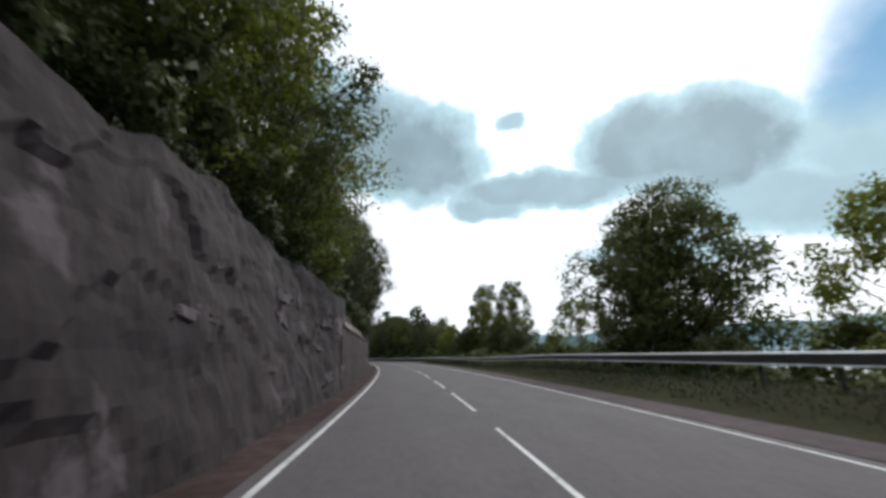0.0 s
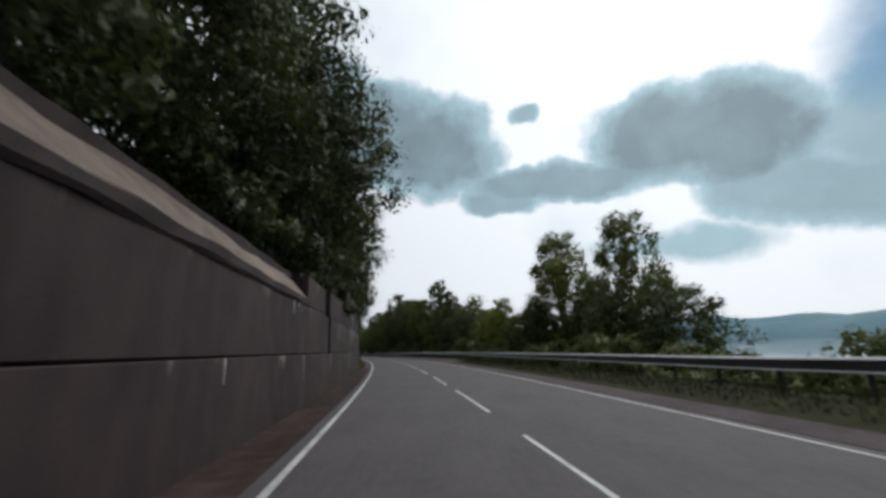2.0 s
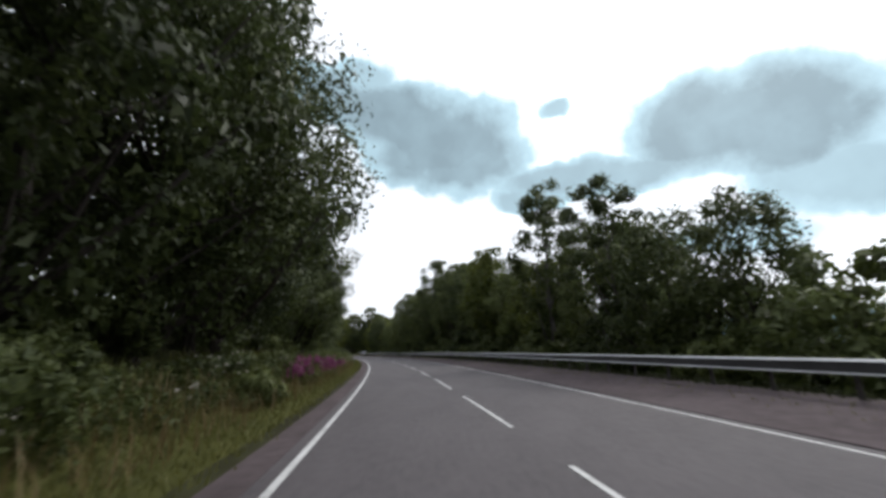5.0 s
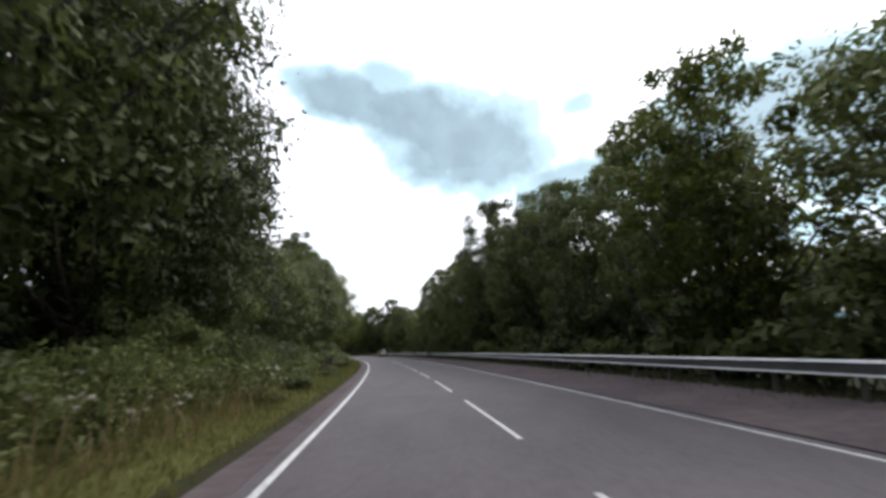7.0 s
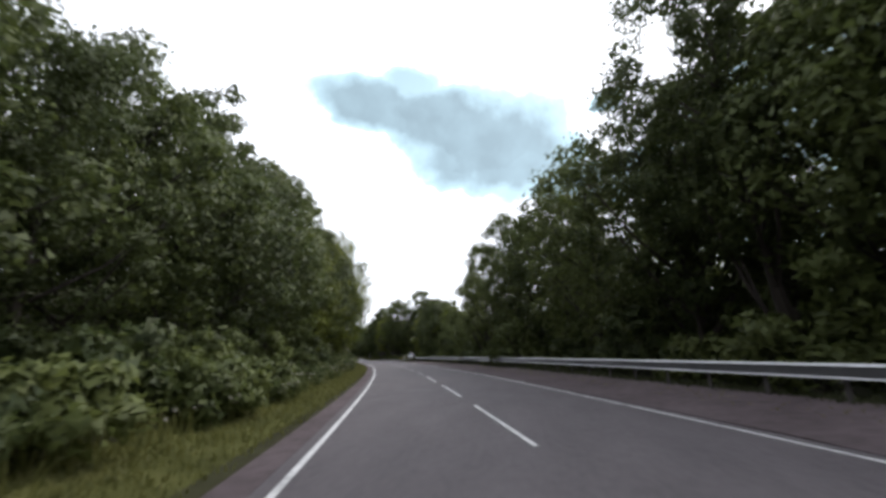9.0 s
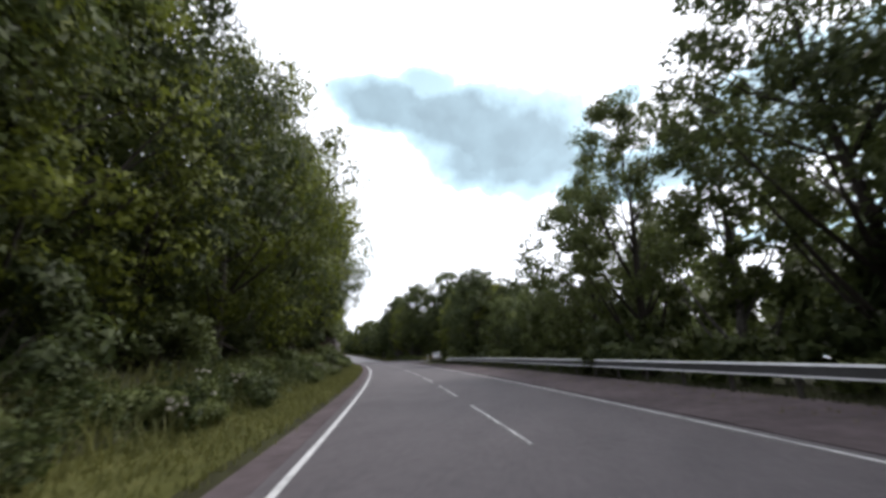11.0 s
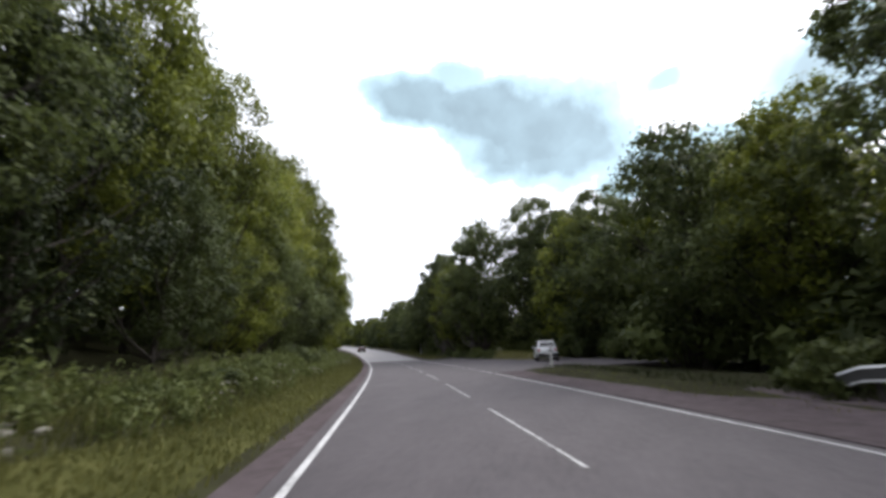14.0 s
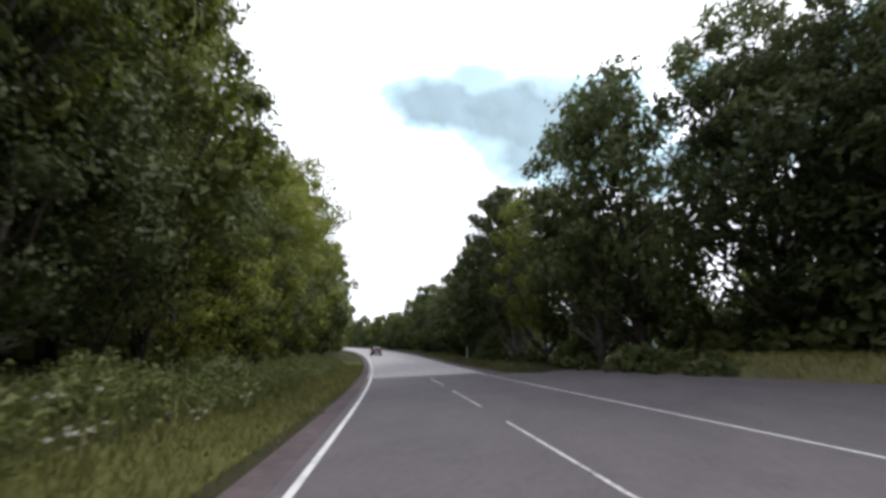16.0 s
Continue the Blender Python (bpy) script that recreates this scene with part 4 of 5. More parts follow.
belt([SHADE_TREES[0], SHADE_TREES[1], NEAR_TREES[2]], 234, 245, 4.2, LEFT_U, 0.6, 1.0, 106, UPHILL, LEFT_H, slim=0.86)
belt([CANOPY_TREES[0], NEAR_TREES[1]], 247, 287, 4.2, -12.4, 0.5, 1.06, 137, UPHILL, LEFT_H, slim=0.9)
belt([NEAR_TREES[0], SHADE_TREES[1], NEAR_TREES[2]], 245, 312, 4.0, -10.4, 0.4, 0.64, 138, UPHILL, LEFT_H)
belt([TREES[1], CANOPY_TREES[0], TREES[4]], 288, 440, 4.3, LEFT_U, 0.7, 1.0, 107, UPHILL, LEFT_H, FAR_TREES)

for s, u, sc in ((134.0, -12.0, 1.22), (137.6, -12.3, 1.18), (142.6, -12.8, 1.08), (146.4, -13.6, 0.95)):
    plant(SHADE_TREES, 0, s, u, sc, 1.0, 47 * s, UPHILL)

for s, u, sc in ((78.6, -6.7, 0.85), (81.2, -7.1, 1.0), (84.0, -7.3, 1.05), (87.0, -7.4, 0.95), (90.2, -7.5, 0.8)):
    plant([VERGE_BUSHES[2], WALL_BUSHES[1], WALL_BUSHES[1]], int(s / 2.6), s, u, sc, 1.0, 61 * s, "bushes past the wall's end")
for k, s, u, sc in ((1, 103.5, -8.9, 1.25), (1, 230.5, -9.2, 1.12), (1, 234.2, -10.2, 1.08)):
    plant(CANOPY_TREES, k, s, u, sc, 1.0, 31 * s, UPHILL)
for k, s, u, sc in ((3, 177.8, -13.2, 1.12), (3, 191.5, -13.4, 1.22), (3, 197.5, -13.0, 1.2)):
    plant(TREES, k, s, u, sc, 1.0, 33 * s, UPHILL)

# ---- the wood on the lake side ----
RIGHT_U = [(80, 12.2), (250, 12.0), (256, 15), (259, 20), (290, 20), (296, 14), (302, 11.0), (440, 11.5)]
RIGHT_H = [(82, 0), (83, 0.60), (86, 0.66), (90, 0.58), (92, 0.3), (97.5, 0.3), (99.5, 0.60), (102, 0.70), (106, 0.84), (110, 0.9), (130, 1.0), (135, 0.88), (141, 0.92), (148, 1.02), (160, 1.1), (169, 1.22), (176.5, 1.22), (179, 1.06), (190, 1.08),
           (205, 1.12), (212, 1.22), (215, 1.0), (218, 0.72), (222, 0.62), (234, 0.66), (240, 0.82), (243, 0.95), (246, 0.95), (248, 0.80), (254, 0.98), (258, 1.12), (265, 1.25), (289, 1.3), (300, 1.2), (345, 1.1), (440, 1.1)]
belt(TREES, 84, 135, 4.6, RIGHT_U, 1.2, 1.0, 110, LAKESIDE, RIGHT_H)
belt(OPEN_TREES, 135, 220, 4.8, RIGHT_U, 1.4, 1.0, 111, LAKESIDE, RIGHT_H)
belt(TREES, 220, 254, 4.6, RIGHT_U, 1.2, 1.0, 112, LAKESIDE, RIGHT_H)
belt([TREES[0], TREES[2], TREES[4]], 254, 292, 4.0, RIGHT_U, 1.4, 1.0, 113, LAKESIDE, RIGHT_H)
belt(TREES, 300, 600, 5.2, RIGHT_U, 1.2, 1.0, 114, LAKESIDE, RIGHT_H, FAR_TREES)
plant(TREES, 0, 297.5, 12.8, 1.55, 1.05, 20, LAKESIDE)
plant(TREES, 0, 291.0, 17.5, 1.38, 1.0, 130, LAKESIDE)
plant(TREES, 2, 303.5, 13.5, 1.3, 1.0, 70, LAKESIDE)
plant(NEAR_TREES, 0, 24, 14.4, 1.32, 0.80, 25, "trees below the road, lake side")
for k, s, u, sc, tl in ((4, 12.0, 15.5, 0.74, 1.0), (2, 23.6, 14.8, 1.12, 1.02), (2, 26.5, 16.5, 0.95, 1.0), (4, 36.8, 14.8, 0.70, 0.95), (3, 31, 17, 0.95, 1.0), (4, 43, 15, 0.42, 1.0),
                        (1, 70, 20, 1.02, 1.25), (1, 75.5, 16, 0.95, 1.0), (0, 76.6, 13.2, 0.62, 1.0), (2, 81, 13.5, 0.66, 1.0), (1, 82, 19, 1.18, 1.15), (4, 90.4, 13.3, 0.66, 1.0), (2, 61, 17.5, 0.78, 1.0), (0, 64.5, 18.5, 0.82, 1.0), (2, 67, 16.5, 0.80, 1.0), (0, 73, 18.5, 0.88, 1.0), (2, 78, 21, 0.95, 1.0)):
    plant(TREES, k, s, u, sc, tl, 40 * k, "trees below the road, lake side")

for k, s, u, sc in ((1, 271.0, 20.4, 1.10), (0, 277.6, 20.8, 1.30), (1, 282.6, 21.2, 1.38), (0, 287.6, 21.4, 1.34), (1, 290.6, 21.0, 1.52), (0, 294.6, 20.6, 1.66)):
    plant(OPEN_TREES, k, s, u, sc, 1.0, 29 * s, LAKESIDE)
for s, u, sc in ((161.5, 15.2, 1.32), (166.0, 15.6, 1.42), (170.5, 15.4, 1.42), (174.5, 14.6, 1.22)):
    plant(TREES, 0, s, u, sc, 1.0, 37 * s, LAKESIDE)
plant(TREES, 0, 259, 14.0, 1.12, 1.0, 200, LAKESIDE)
plant(TREES, 3, 244.4, 12.6, 0.90, 1.0, 80, LAKESIDE)
plant(TREES, 1, 241.6, 13.4, 0.80, 1.0, 10, LAKESIDE)


def far_wood(name, spots, label, seed, clumps=9, per=34, size=0.5, low=0.2):
    """Massed crowns further off, too many to tell apart."""
    r, rn = random.Random(seed), np.random.default_rng(seed)
    centres, radii = [], []
    for s, u, h in spots:
        p = place(s, u)
        ground_z = height(s, u)
        for k in range(clumps):
            a, f = r.uniform(0, 6.283), r.uniform(low, 1.0)
            rad = h * 0.30 * math.sin(math.pi * min(max(f, 0.2), 0.92)) ** 0.6 * r.uniform(0.4, 1.0)
            centres.append(Vector((p.x + rad * math.cos(a), p.y + rad * math.sin(a), ground_z + h * (0.15 + 0.8 * f))))
            radii.append(h * 0.17)
    tagged(new(name, leaves(name, centres, radii, per, size, rn, M_LEAF, 0.8, 0.0)), label, "woodland", kind="stuff")


def row(s0, s1, step, at_u, loose, h, seed, heights):
    """Places and heights of a row of trees that stands behind the others."""
    r = random.Random(seed)
    spots, s = [], s0
    while s < s1:
        f = along(heights, s)
        u = along(at_u, s) if isinstance(at_u, list) else at_u
        if f > 0.15:
            spots.append((s + r.uniform(-0.25, 0.25) * step, u + r.uniform(-loose, loose), r.uniform(10.5, 13.0) * h * f))
        s += step * r.uniform(0.8, 1.2)
    return spots


far_wood("back_wood", row(194, 312, 5.5, [(194, -13.5), (312, -13.8)], 0.8, 0.9, 108, LEFT_H)
         + row(-12, 400, 7.5, [(-20, -14.5), (100, -14.5), (115, -18), (200, -18), (215, -15), (440, -16)], 1.5, 1.1, 109, LEFT_H),
         "green crowns massed behind the roadside trees", 53, 30, 56, 0.30, -0.12)
far_wood("back_wood", row(113, 150, 6.5, 18.5, 1.8, 1.05, 115, RIGHT_H) + row(150, 256, 6.5, 20.0, 1.8, 0.95, 116, RIGHT_H)
         + row(262, 440, 5.5, [(262, 28), (288, 28), (300, 18), (440, 18)], 1.8, 1.0, 117, RIGHT_H),
         "green crowns massed between roadside trees and lake", 54, 28, 56, 0.30, 0.0)
far_wood("far_wood", [(s + rng.uniform(-3, 3), u + rng.uniform(-3, 3), rng.uniform(10, 14)) for u in (-25, -34, -44, -55) for s in range(-20, 420, 9)], "massed green crowns of the hillside wood", 51)
far_wood("far_wood", [(s + rng.uniform(-3, 3), u + rng.uniform(-3, 3), rng.uniform(8, 11)) for u in (30, 39, 49, 60) for s in range(104, 420, 10)], "massed green crowns between road and lake", 52)

# ---- scrub ----
BARRIER, BANK = "scrub behind the barrier", "scrub on the uphill verge"
belt(BUSHES, -8, 50, 7.0, 12.0, 1.5, 0.7, 118, BARRIER)
belt([BUSHES[2], BUSHES[0]], -4, 56, 2.7, 9.3, 0.4, 0.55, 119, BARRIER)
belt([BUSHES[3], BUSHES[1]], 14, 53, 4.0, 13.0, 0.8, 0.95, 120, BARRIER)
belt([BUSHES[3]], 56, 98, 4.5, 12.6, 0.7, 0.95, 121, BARRIER)
belt(BUSHES, 50, 244, 5.6, 9.8, 0.6, 1.1, 122, BARRIER)
belt(BUSHES, 304, 390, 6.5, 10.6, 0.5, 1.3, 123, BARRIER)
belt([BUSHES[3], BUSHES[1]], 103, 140, 6.0, 13.0, 0.8, 1.4, 124, BARRIER)
belt([BUSHES[3]], 140, 262, 5.6, 14.0, 0.8, 1.55, 125, BARRIER)
belt([BUSHES[3], BUSHES[1]], 262, 300, 3.6, 18.0, 0.5, 1.4, 126, BARRIER)
belt([BUSHES[3]], 264, 306, 3.6, 22.5, 0.6, 1.6, 127, BARRIER)
belt([BUSHES[0], BUSHES[2]], 290, 299, 2.6, [(290, 11.5), (299, 9.6)], 0.4, 1.0, 128, BARRIER)
VERGE_U = [(77, -6.8), (95, -7.3), (120, -7.7), (144, -7.7), (147, -11.5), (163, -11.5), (167, -7.2), (200, -7.4), (226, -7.6), (232, -8.2), (243, -8.0), (250, -7.6), (440, -7.6)]
belt([VERGE_BUSHES[0], VERGE_BUSHES[1], VERGE_BUSHES[1]], 77, 330, 4.4, [(s, u - 0.9) for s, u in VERGE_U], 0.5, 0.8, 129, BANK, gap=(227, 243))
belt([VERGE_BUSHES[3], VERGE_BUSHES[2]], 77, 240, 6.4, [(s, u - 3.3 - 1.0 * (230 < s < 245)) for s, u in VERGE_U], 0.6, 0.85, 130, BANK, gap=(231, 243))
belt([VERGE_BUSHES[1], VERGE_BUSHES[0]], 80, 240, 8.0, [(80, -6.3), (138, -6.3), (143, -6.0), (150, -6.3), (160, -7.3), (170, -6.8), (250, -6.9), (330, -7.0)], 0.35, 0.62, 131, BANK, gap=(226, 243))
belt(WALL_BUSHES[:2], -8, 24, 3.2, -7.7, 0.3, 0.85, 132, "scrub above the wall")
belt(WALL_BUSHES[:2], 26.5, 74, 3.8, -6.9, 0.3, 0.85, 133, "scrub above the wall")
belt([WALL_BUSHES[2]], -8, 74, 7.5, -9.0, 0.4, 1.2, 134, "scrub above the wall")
for s, u in ((56.6, -5.9), (58.2, -5.75), (59.6, -5.55), (60.6, -5.75), (61.6, -5.35), (62.2, -5.5), (63.0, -5.75), (73.4, -5.9)):
    plant(WALL_BUSHES, 0, s, u, 0.62, 0.8, 50 * s, "scrub above the wall", 0.3 if u < -5.74 else -3.75)

for k, s, u, sc in ((1, 157.6, -8.6, 0.7), (0, 159.4, -7.9, 0.9), (0, 160.8, -7.4, 0.9), (1, 163.2, -8.3, 0.8), (0, 165.0, -6.9, 0.95), (2, 166.2, -7.6, 1.2), (1, 168.0, -8.6, 0.8), (0, 169.5, -7.0, 0.9)):
    plant(BUSHES, k, s, u, sc, 1.0, 40 * s, BANK)
for k, s, u, sc in ((3, 226.8, -9.6, 0.75), (2, 229.4, -9.8, 0.7), (0, 226.5, -7.6, 0.9), (1, 228.2, -7.2, 1.0), (0, 229.5, -8.2, 0.8), (1, 230.8, -7.0, 0.9), (0, 231.8, -8.2, 0.8), (1, 233.2, -7.0, 0.8)):
    plant(VERGE_BUSHES, k, s, u, sc, 1.0, 55 * s, BANK)
for k, s, u, sc in ((0, 247.4, 7.9, 0.75), (2, 248.6, 8.6, 0.7)):
    plant(BUSHES, k, s, u, sc, 1.1, 70 * s, "scrub at the barrier's end")


# ---- grass and flowers ----
def blades(name, s0, s1, u_of, width, count, tall, mat, label, seed, thick=0.012):
    """Long grass: one mesh of narrow bent blades."""
    r = random.Random(seed)
    verts, faces = [], []
    for _ in range(count):
        s, u = r.uniform(s0, s1), 0.0
        u = along(u_of, s) - width * r.random() ** 0.8 + r.gauss(0, 0.09)
        p = place(s, u, height(s, u) - 0.02)
        h, a = tall * r.uniform(0.4, 1.2), r.uniform(0, 6.283)
        side, lean = Vector((math.cos(a), math.sin(a), 0)) * thick * r.uniform(0.7, 1.6), Vector((r.gauss(0, 0.3), r.gauss(0, 0.3), 0)) * h
        b = len(verts)
        verts += [p - side, p + side, p + side * 0.8 + lean * 0.35 + Vector((0, 0, h * 0.6)), p - side * 0.8 + lean * 0.35 + Vector((0, 0, h * 0.6)), p + lean + Vector((0, 0, h))]
        faces += [(b, b + 1, b + 2, b + 3), (b + 3, b + 2, b + 4)]
    tagged(new(name, mesh_of(name, verts, faces, mat)), label, "grass", kind="stuff")


EDGE = [(75, -4.60), (440, -4.60)]


def turf(s0, s1, u0, u1):
    """A skin of short turf that follows the ground."""
    across, rows = 8, int((s1 - s0) / 1.2) + 1
    verts = [place(s, u, height(s, u) + 0.018 * (0 < j < across) - 0.05 * (j in (0, across)))
             for i in range(rows + 1) for j in range(across + 1)
             for s, u in ((lerp(s0, s1, i / rows), lerp(u0, u1, j / across) + (j == across) * 0.25 * noise.noise(Vector((i * 0.9, 0.3, 0)))),)]
    faces = [(i * (across + 1) + j, i * (across + 1) + j + 1, (i + 1) * (across + 1) + j + 1, (i + 1) * (across + 1) + j) for i in range(rows) for j in range(across)]
    tagged(new("verge", mesh_of("verge", verts, faces, M_TURF)), "short olive-green turf on the uphill verge", "verge", kind="structure")


turf(76.5, 330, -4.56, -7.2)
blades("grass", 75, 320, EDGE, 2.3, 74000, 0.17, M_GRASS, "short rough green grass on the uphill verge", 1, 0.014)
blades("grass", 75, 320, [(75, -6.2), (440, -6.2)], 3.4, 26000, 0.62, M_GRASS, "tall seeding grass and weeds up the bank", 2, 0.014)


def weeds(s0, s1, u_of, width, count, tall, seed):
    """Tall leafy weeds in soft clumps, too many to count."""
    r, rn = random.Random(seed), np.random.default_rng(seed)
    centres, radii = [], []
    for _ in range(count):
        s = r.uniform(s0, s1)
        u = along(u_of, s) - width * r.random()
        p = place(s, u)
        h = tall * r.uniform(0.45, 1.1) * (0.7 + 0.6 * noise.noise(Vector((s * 0.35, u * 0.5, seed))))
        for f in (0.25, 0.6, 0.95):
            centres.append(Vector((p.x + r.gauss(0, 0.1), p.y + r.gauss(0, 0.1), height(s, u) + h * f)))
            radii.append(tall * (0.42 - 0.22 * f) * r.uniform(0.8, 1.2))
    tagged(new("weeds", leaves("weeds", centres, radii, 26, 0.050, rn, M_LEAF_BUSH, 1.2, 0.0)), "tall green weeds and nettles on the uphill verge", "weeds", kind="stuff")


weeds(77, 128, [(77, -6.2), (128, -6.4)], 1.7, 330, 0.95, 81)
weeds(126, 149, [(126, -6.2), (149, -6.5)], 3.2, 480, 1.35, 84)
weeds(138, 150.5, [(138, -6.9), (150.5, -6.9)], 2.4, 240, 1.9, 85)
weeds(164, 228, [(164, -6.2), (228, -6.4)], 2.4, 480, 1.05, 82)
weeds(243, 315, [(243, -6.4), (315, -6.4)], 2.6, 720, 1.2, 83)
blades("grass", 146, 166, [(146, -6.5), (166, -6.5)], 3.2, 5000, 0.25, M_GRASS, "short green grass by the old wall", 6, 0.016)
blades("dry_grass", 75, 135, [(75, -5.2), (440, -5.2)], 2.2, 2600, 0.8, M_STRAW, "straw-coloured dry grass stems on the verge", 3, 0.010)
blades("grass", -20, 82, [(-20, 9.4), (82, 9.4)], 3.9, 26000, 0.13, M_GRASS_DULL, "short rough grass beneath the crash barrier", 4, 0.012)
blades("grass", 82, 265.5, [(82, 9.2), (254, 9.2), (258, 9.6), (266, 9.6)], 2.1, 14000, 0.22, M_GRASS_DULL, "rough grass behind the crash barrier", 8, 0.014)
blades("grass", 82, 262, [(82, 7.3), (262, 7.3)], 1.7, 5000, 0.10, M_GRASS, "thin grass in the gritty verge", 9, 0.010)
blades("grass", 300, 345, [(300, 8.0), (345, 8.0)], 2.5, 3000, 0.3, M_GRASS, "rough grass beside the road", 5, 0.016)

blades("grass", 283, 300, [(283, 19.5), (300, 17.5)], 2.8, 2600, 0.5, M_GRASS, "bright rough grass at the back of the pull-in", 7, 0.02)


def grass_mound():
    """A low bank of rough yellowing grass at the back of the pull-in."""
    verts, faces, n, m = [], [], 30, 14
    for i in range(n + 1):
        for j in range(m + 1):
            a, b = i / n, j / m
            s, u = lerp(280.5, 299.0, a), lerp(11.5, 16.3, b) - 1.6 * a
            rise = math.sin(math.pi * a) ** 0.5 * math.sin(math.pi * b) ** 0.7
            verts.append(place(s, u, 0.12 + 0.75 * rise + 0.10 * noise.noise(Vector((s * 0.8, u * 0.8, 2.0))) * rise))
    for i in range(n):
        for j in range(m):
            q = i * (m + 1) + j
            faces.append((q, q + m + 1, q + m + 2, q + 1))
    me = mesh_of("grass_mound", verts, faces, M_MOUND)
    me.polygons.foreach_set("use_smooth", [True] * len(me.polygons))
    tagged(new("grass_mound", me), "low bank of rough yellowing grass beside the pull-in", "grass bank", kind="structure")
    r = random.Random(17)
    verts, faces = [], []
    for _ in range(9000):
        a, b = r.random(), r.random()
        s, u = lerp(280.5, 299.0, a), lerp(11.5, 16.3, b) - 1.6 * a
        rise = math.sin(math.pi * a) ** 0.5 * math.sin(math.pi * b) ** 0.7
        p = place(s, u, 0.10 + 0.75 * rise)
        h, k = 0.28 * r.uniform(0.5, 1.3), len(verts)
        side, lean = Vector((r.gauss(0, 0.012), r.gauss(0, 0.012), 0)), Vector((r.gauss(0, 0.3), r.gauss(0, 0.3), 0)) * h
        verts += [p - side, p + side, p + lean + Vector((0, 0, h))]
        faces.append((k, k + 1, k + 2))
    tagged(new("mound_grass", mesh_of("mound_grass", verts, faces, M_STRAW_GREEN)), "rough yellow-green grass on the bank", "grass", kind="stuff")


grass_mound()


def make_flower(seed, h, mat, label, name, heads, size):
    rnd, rn = random.Random(seed), np.random.default_rng(seed)
    verts, faces, centres = [], [], []
    for k in range(heads):
        x, y, z = rnd.gauss(0, 0.22), rnd.gauss(0, 0.22), h * rnd.uniform(0.7, 1.1)
        tube(verts, faces, [Vector((x * 0.3, y * 0.3, -0.05)), Vector((x * 0.7, y * 0.7, z * 0.6)), Vector((x, y, z))], [0.008, 0.006, 0.004], 4)
        centres += [Vector((x, y, z + dz)) for dz in size[2]]
    thing = new(name)
    child("stem", mesh_of("stem", verts, faces, M_GRASS), thing)
    child("blossom", leaves("blossom", centres, [size[0]] * len(centres), 14, size[1], rn, mat, 0.6), thing)
    return tagged(thing, label, "flower")


FIREWEED = [make_flower(31, 1.15, M_PINK, "tall pink fireweed in flower on the verge", "fireweed", 7, (0.08, 0.035, (-0.25, -0.12, 0.0)))]
UMBELS = [make_flower(32, 0.85, M_UMBEL, "white umbel flowers among the verge grass", "umbel_flower", 5, (0.07, 0.022, (0.0,)))]
for k in range(20):
    plant(FIREWEED, 0, 104 + 0.8 * k + rng.uniform(-0.4, 0.4), -6.1 + rng.uniform(-0.7, 0.5), rng.uniform(0.8, 1.15), 1, rng.uniform(0, 360), "clump of pink fireweed", 0)
for s, u, sc in ((133.2, -5.6, 1.1),):
    plant(UMBELS, 0, s, u, sc, 1.15, 30 * s, "white flowers on the verge", 0)
for k in range(110):
    plant(UMBELS, 0, rng.uniform(77, 300), rng.uniform(-7.6, -5.6), rng.uniform(0.7, 1.1), 1, rng.uniform(0, 360), "white flowers on the verge", 0)


# ---- outcrop beside the road ----
def boulder(seed, size, mat, label):
    """An angular rock: a ball cut by many planes, then roughened."""
    r = random.Random(int(seed * 10))
    cuts = [(Vector((r.gauss(0, 1), r.gauss(0, 1), r.gauss(0, 0.8))).normalized(), r.uniform(0.5, 0.9)) for _ in range(34)]
    bm = bmesh.new()
    bmesh.ops.create_icosphere(bm, subdivisions=5, radius=1.0)
    for v in bm.verts:
        for n, d in cuts:
            over = v.co.dot(n) - d
            if over > 0:
                v.co -= n * over
        q = v.co * 1.3 + Vector((seed, 0, 0))
        d, near = noise.voronoi(Vector((q.x * 2.2 + 0.8 * q.z, q.y * 2.2, q.z * 3.4)))
        v.co *= 0.95 + 0.20 * (noise.cell(near[0] * 31.0) - 0.5) - 0.12 * max(0.0, 0.12 - (d[1] - d[0])) / 0.12 + 0.07 * noise.fractal(q * 3.5, 1.0, 2.0, 5)
        v.co = Vector((v.co.x * size[0], v.co.y * size[1], v.co.z * size[2])) * 1.25
    me = bpy.data.meshes.new("boulder")
    bm.to_mesh(me)
    bm.free()
    me.materials.append(mat)
    return child("boulder", me, outcrop_face, label)


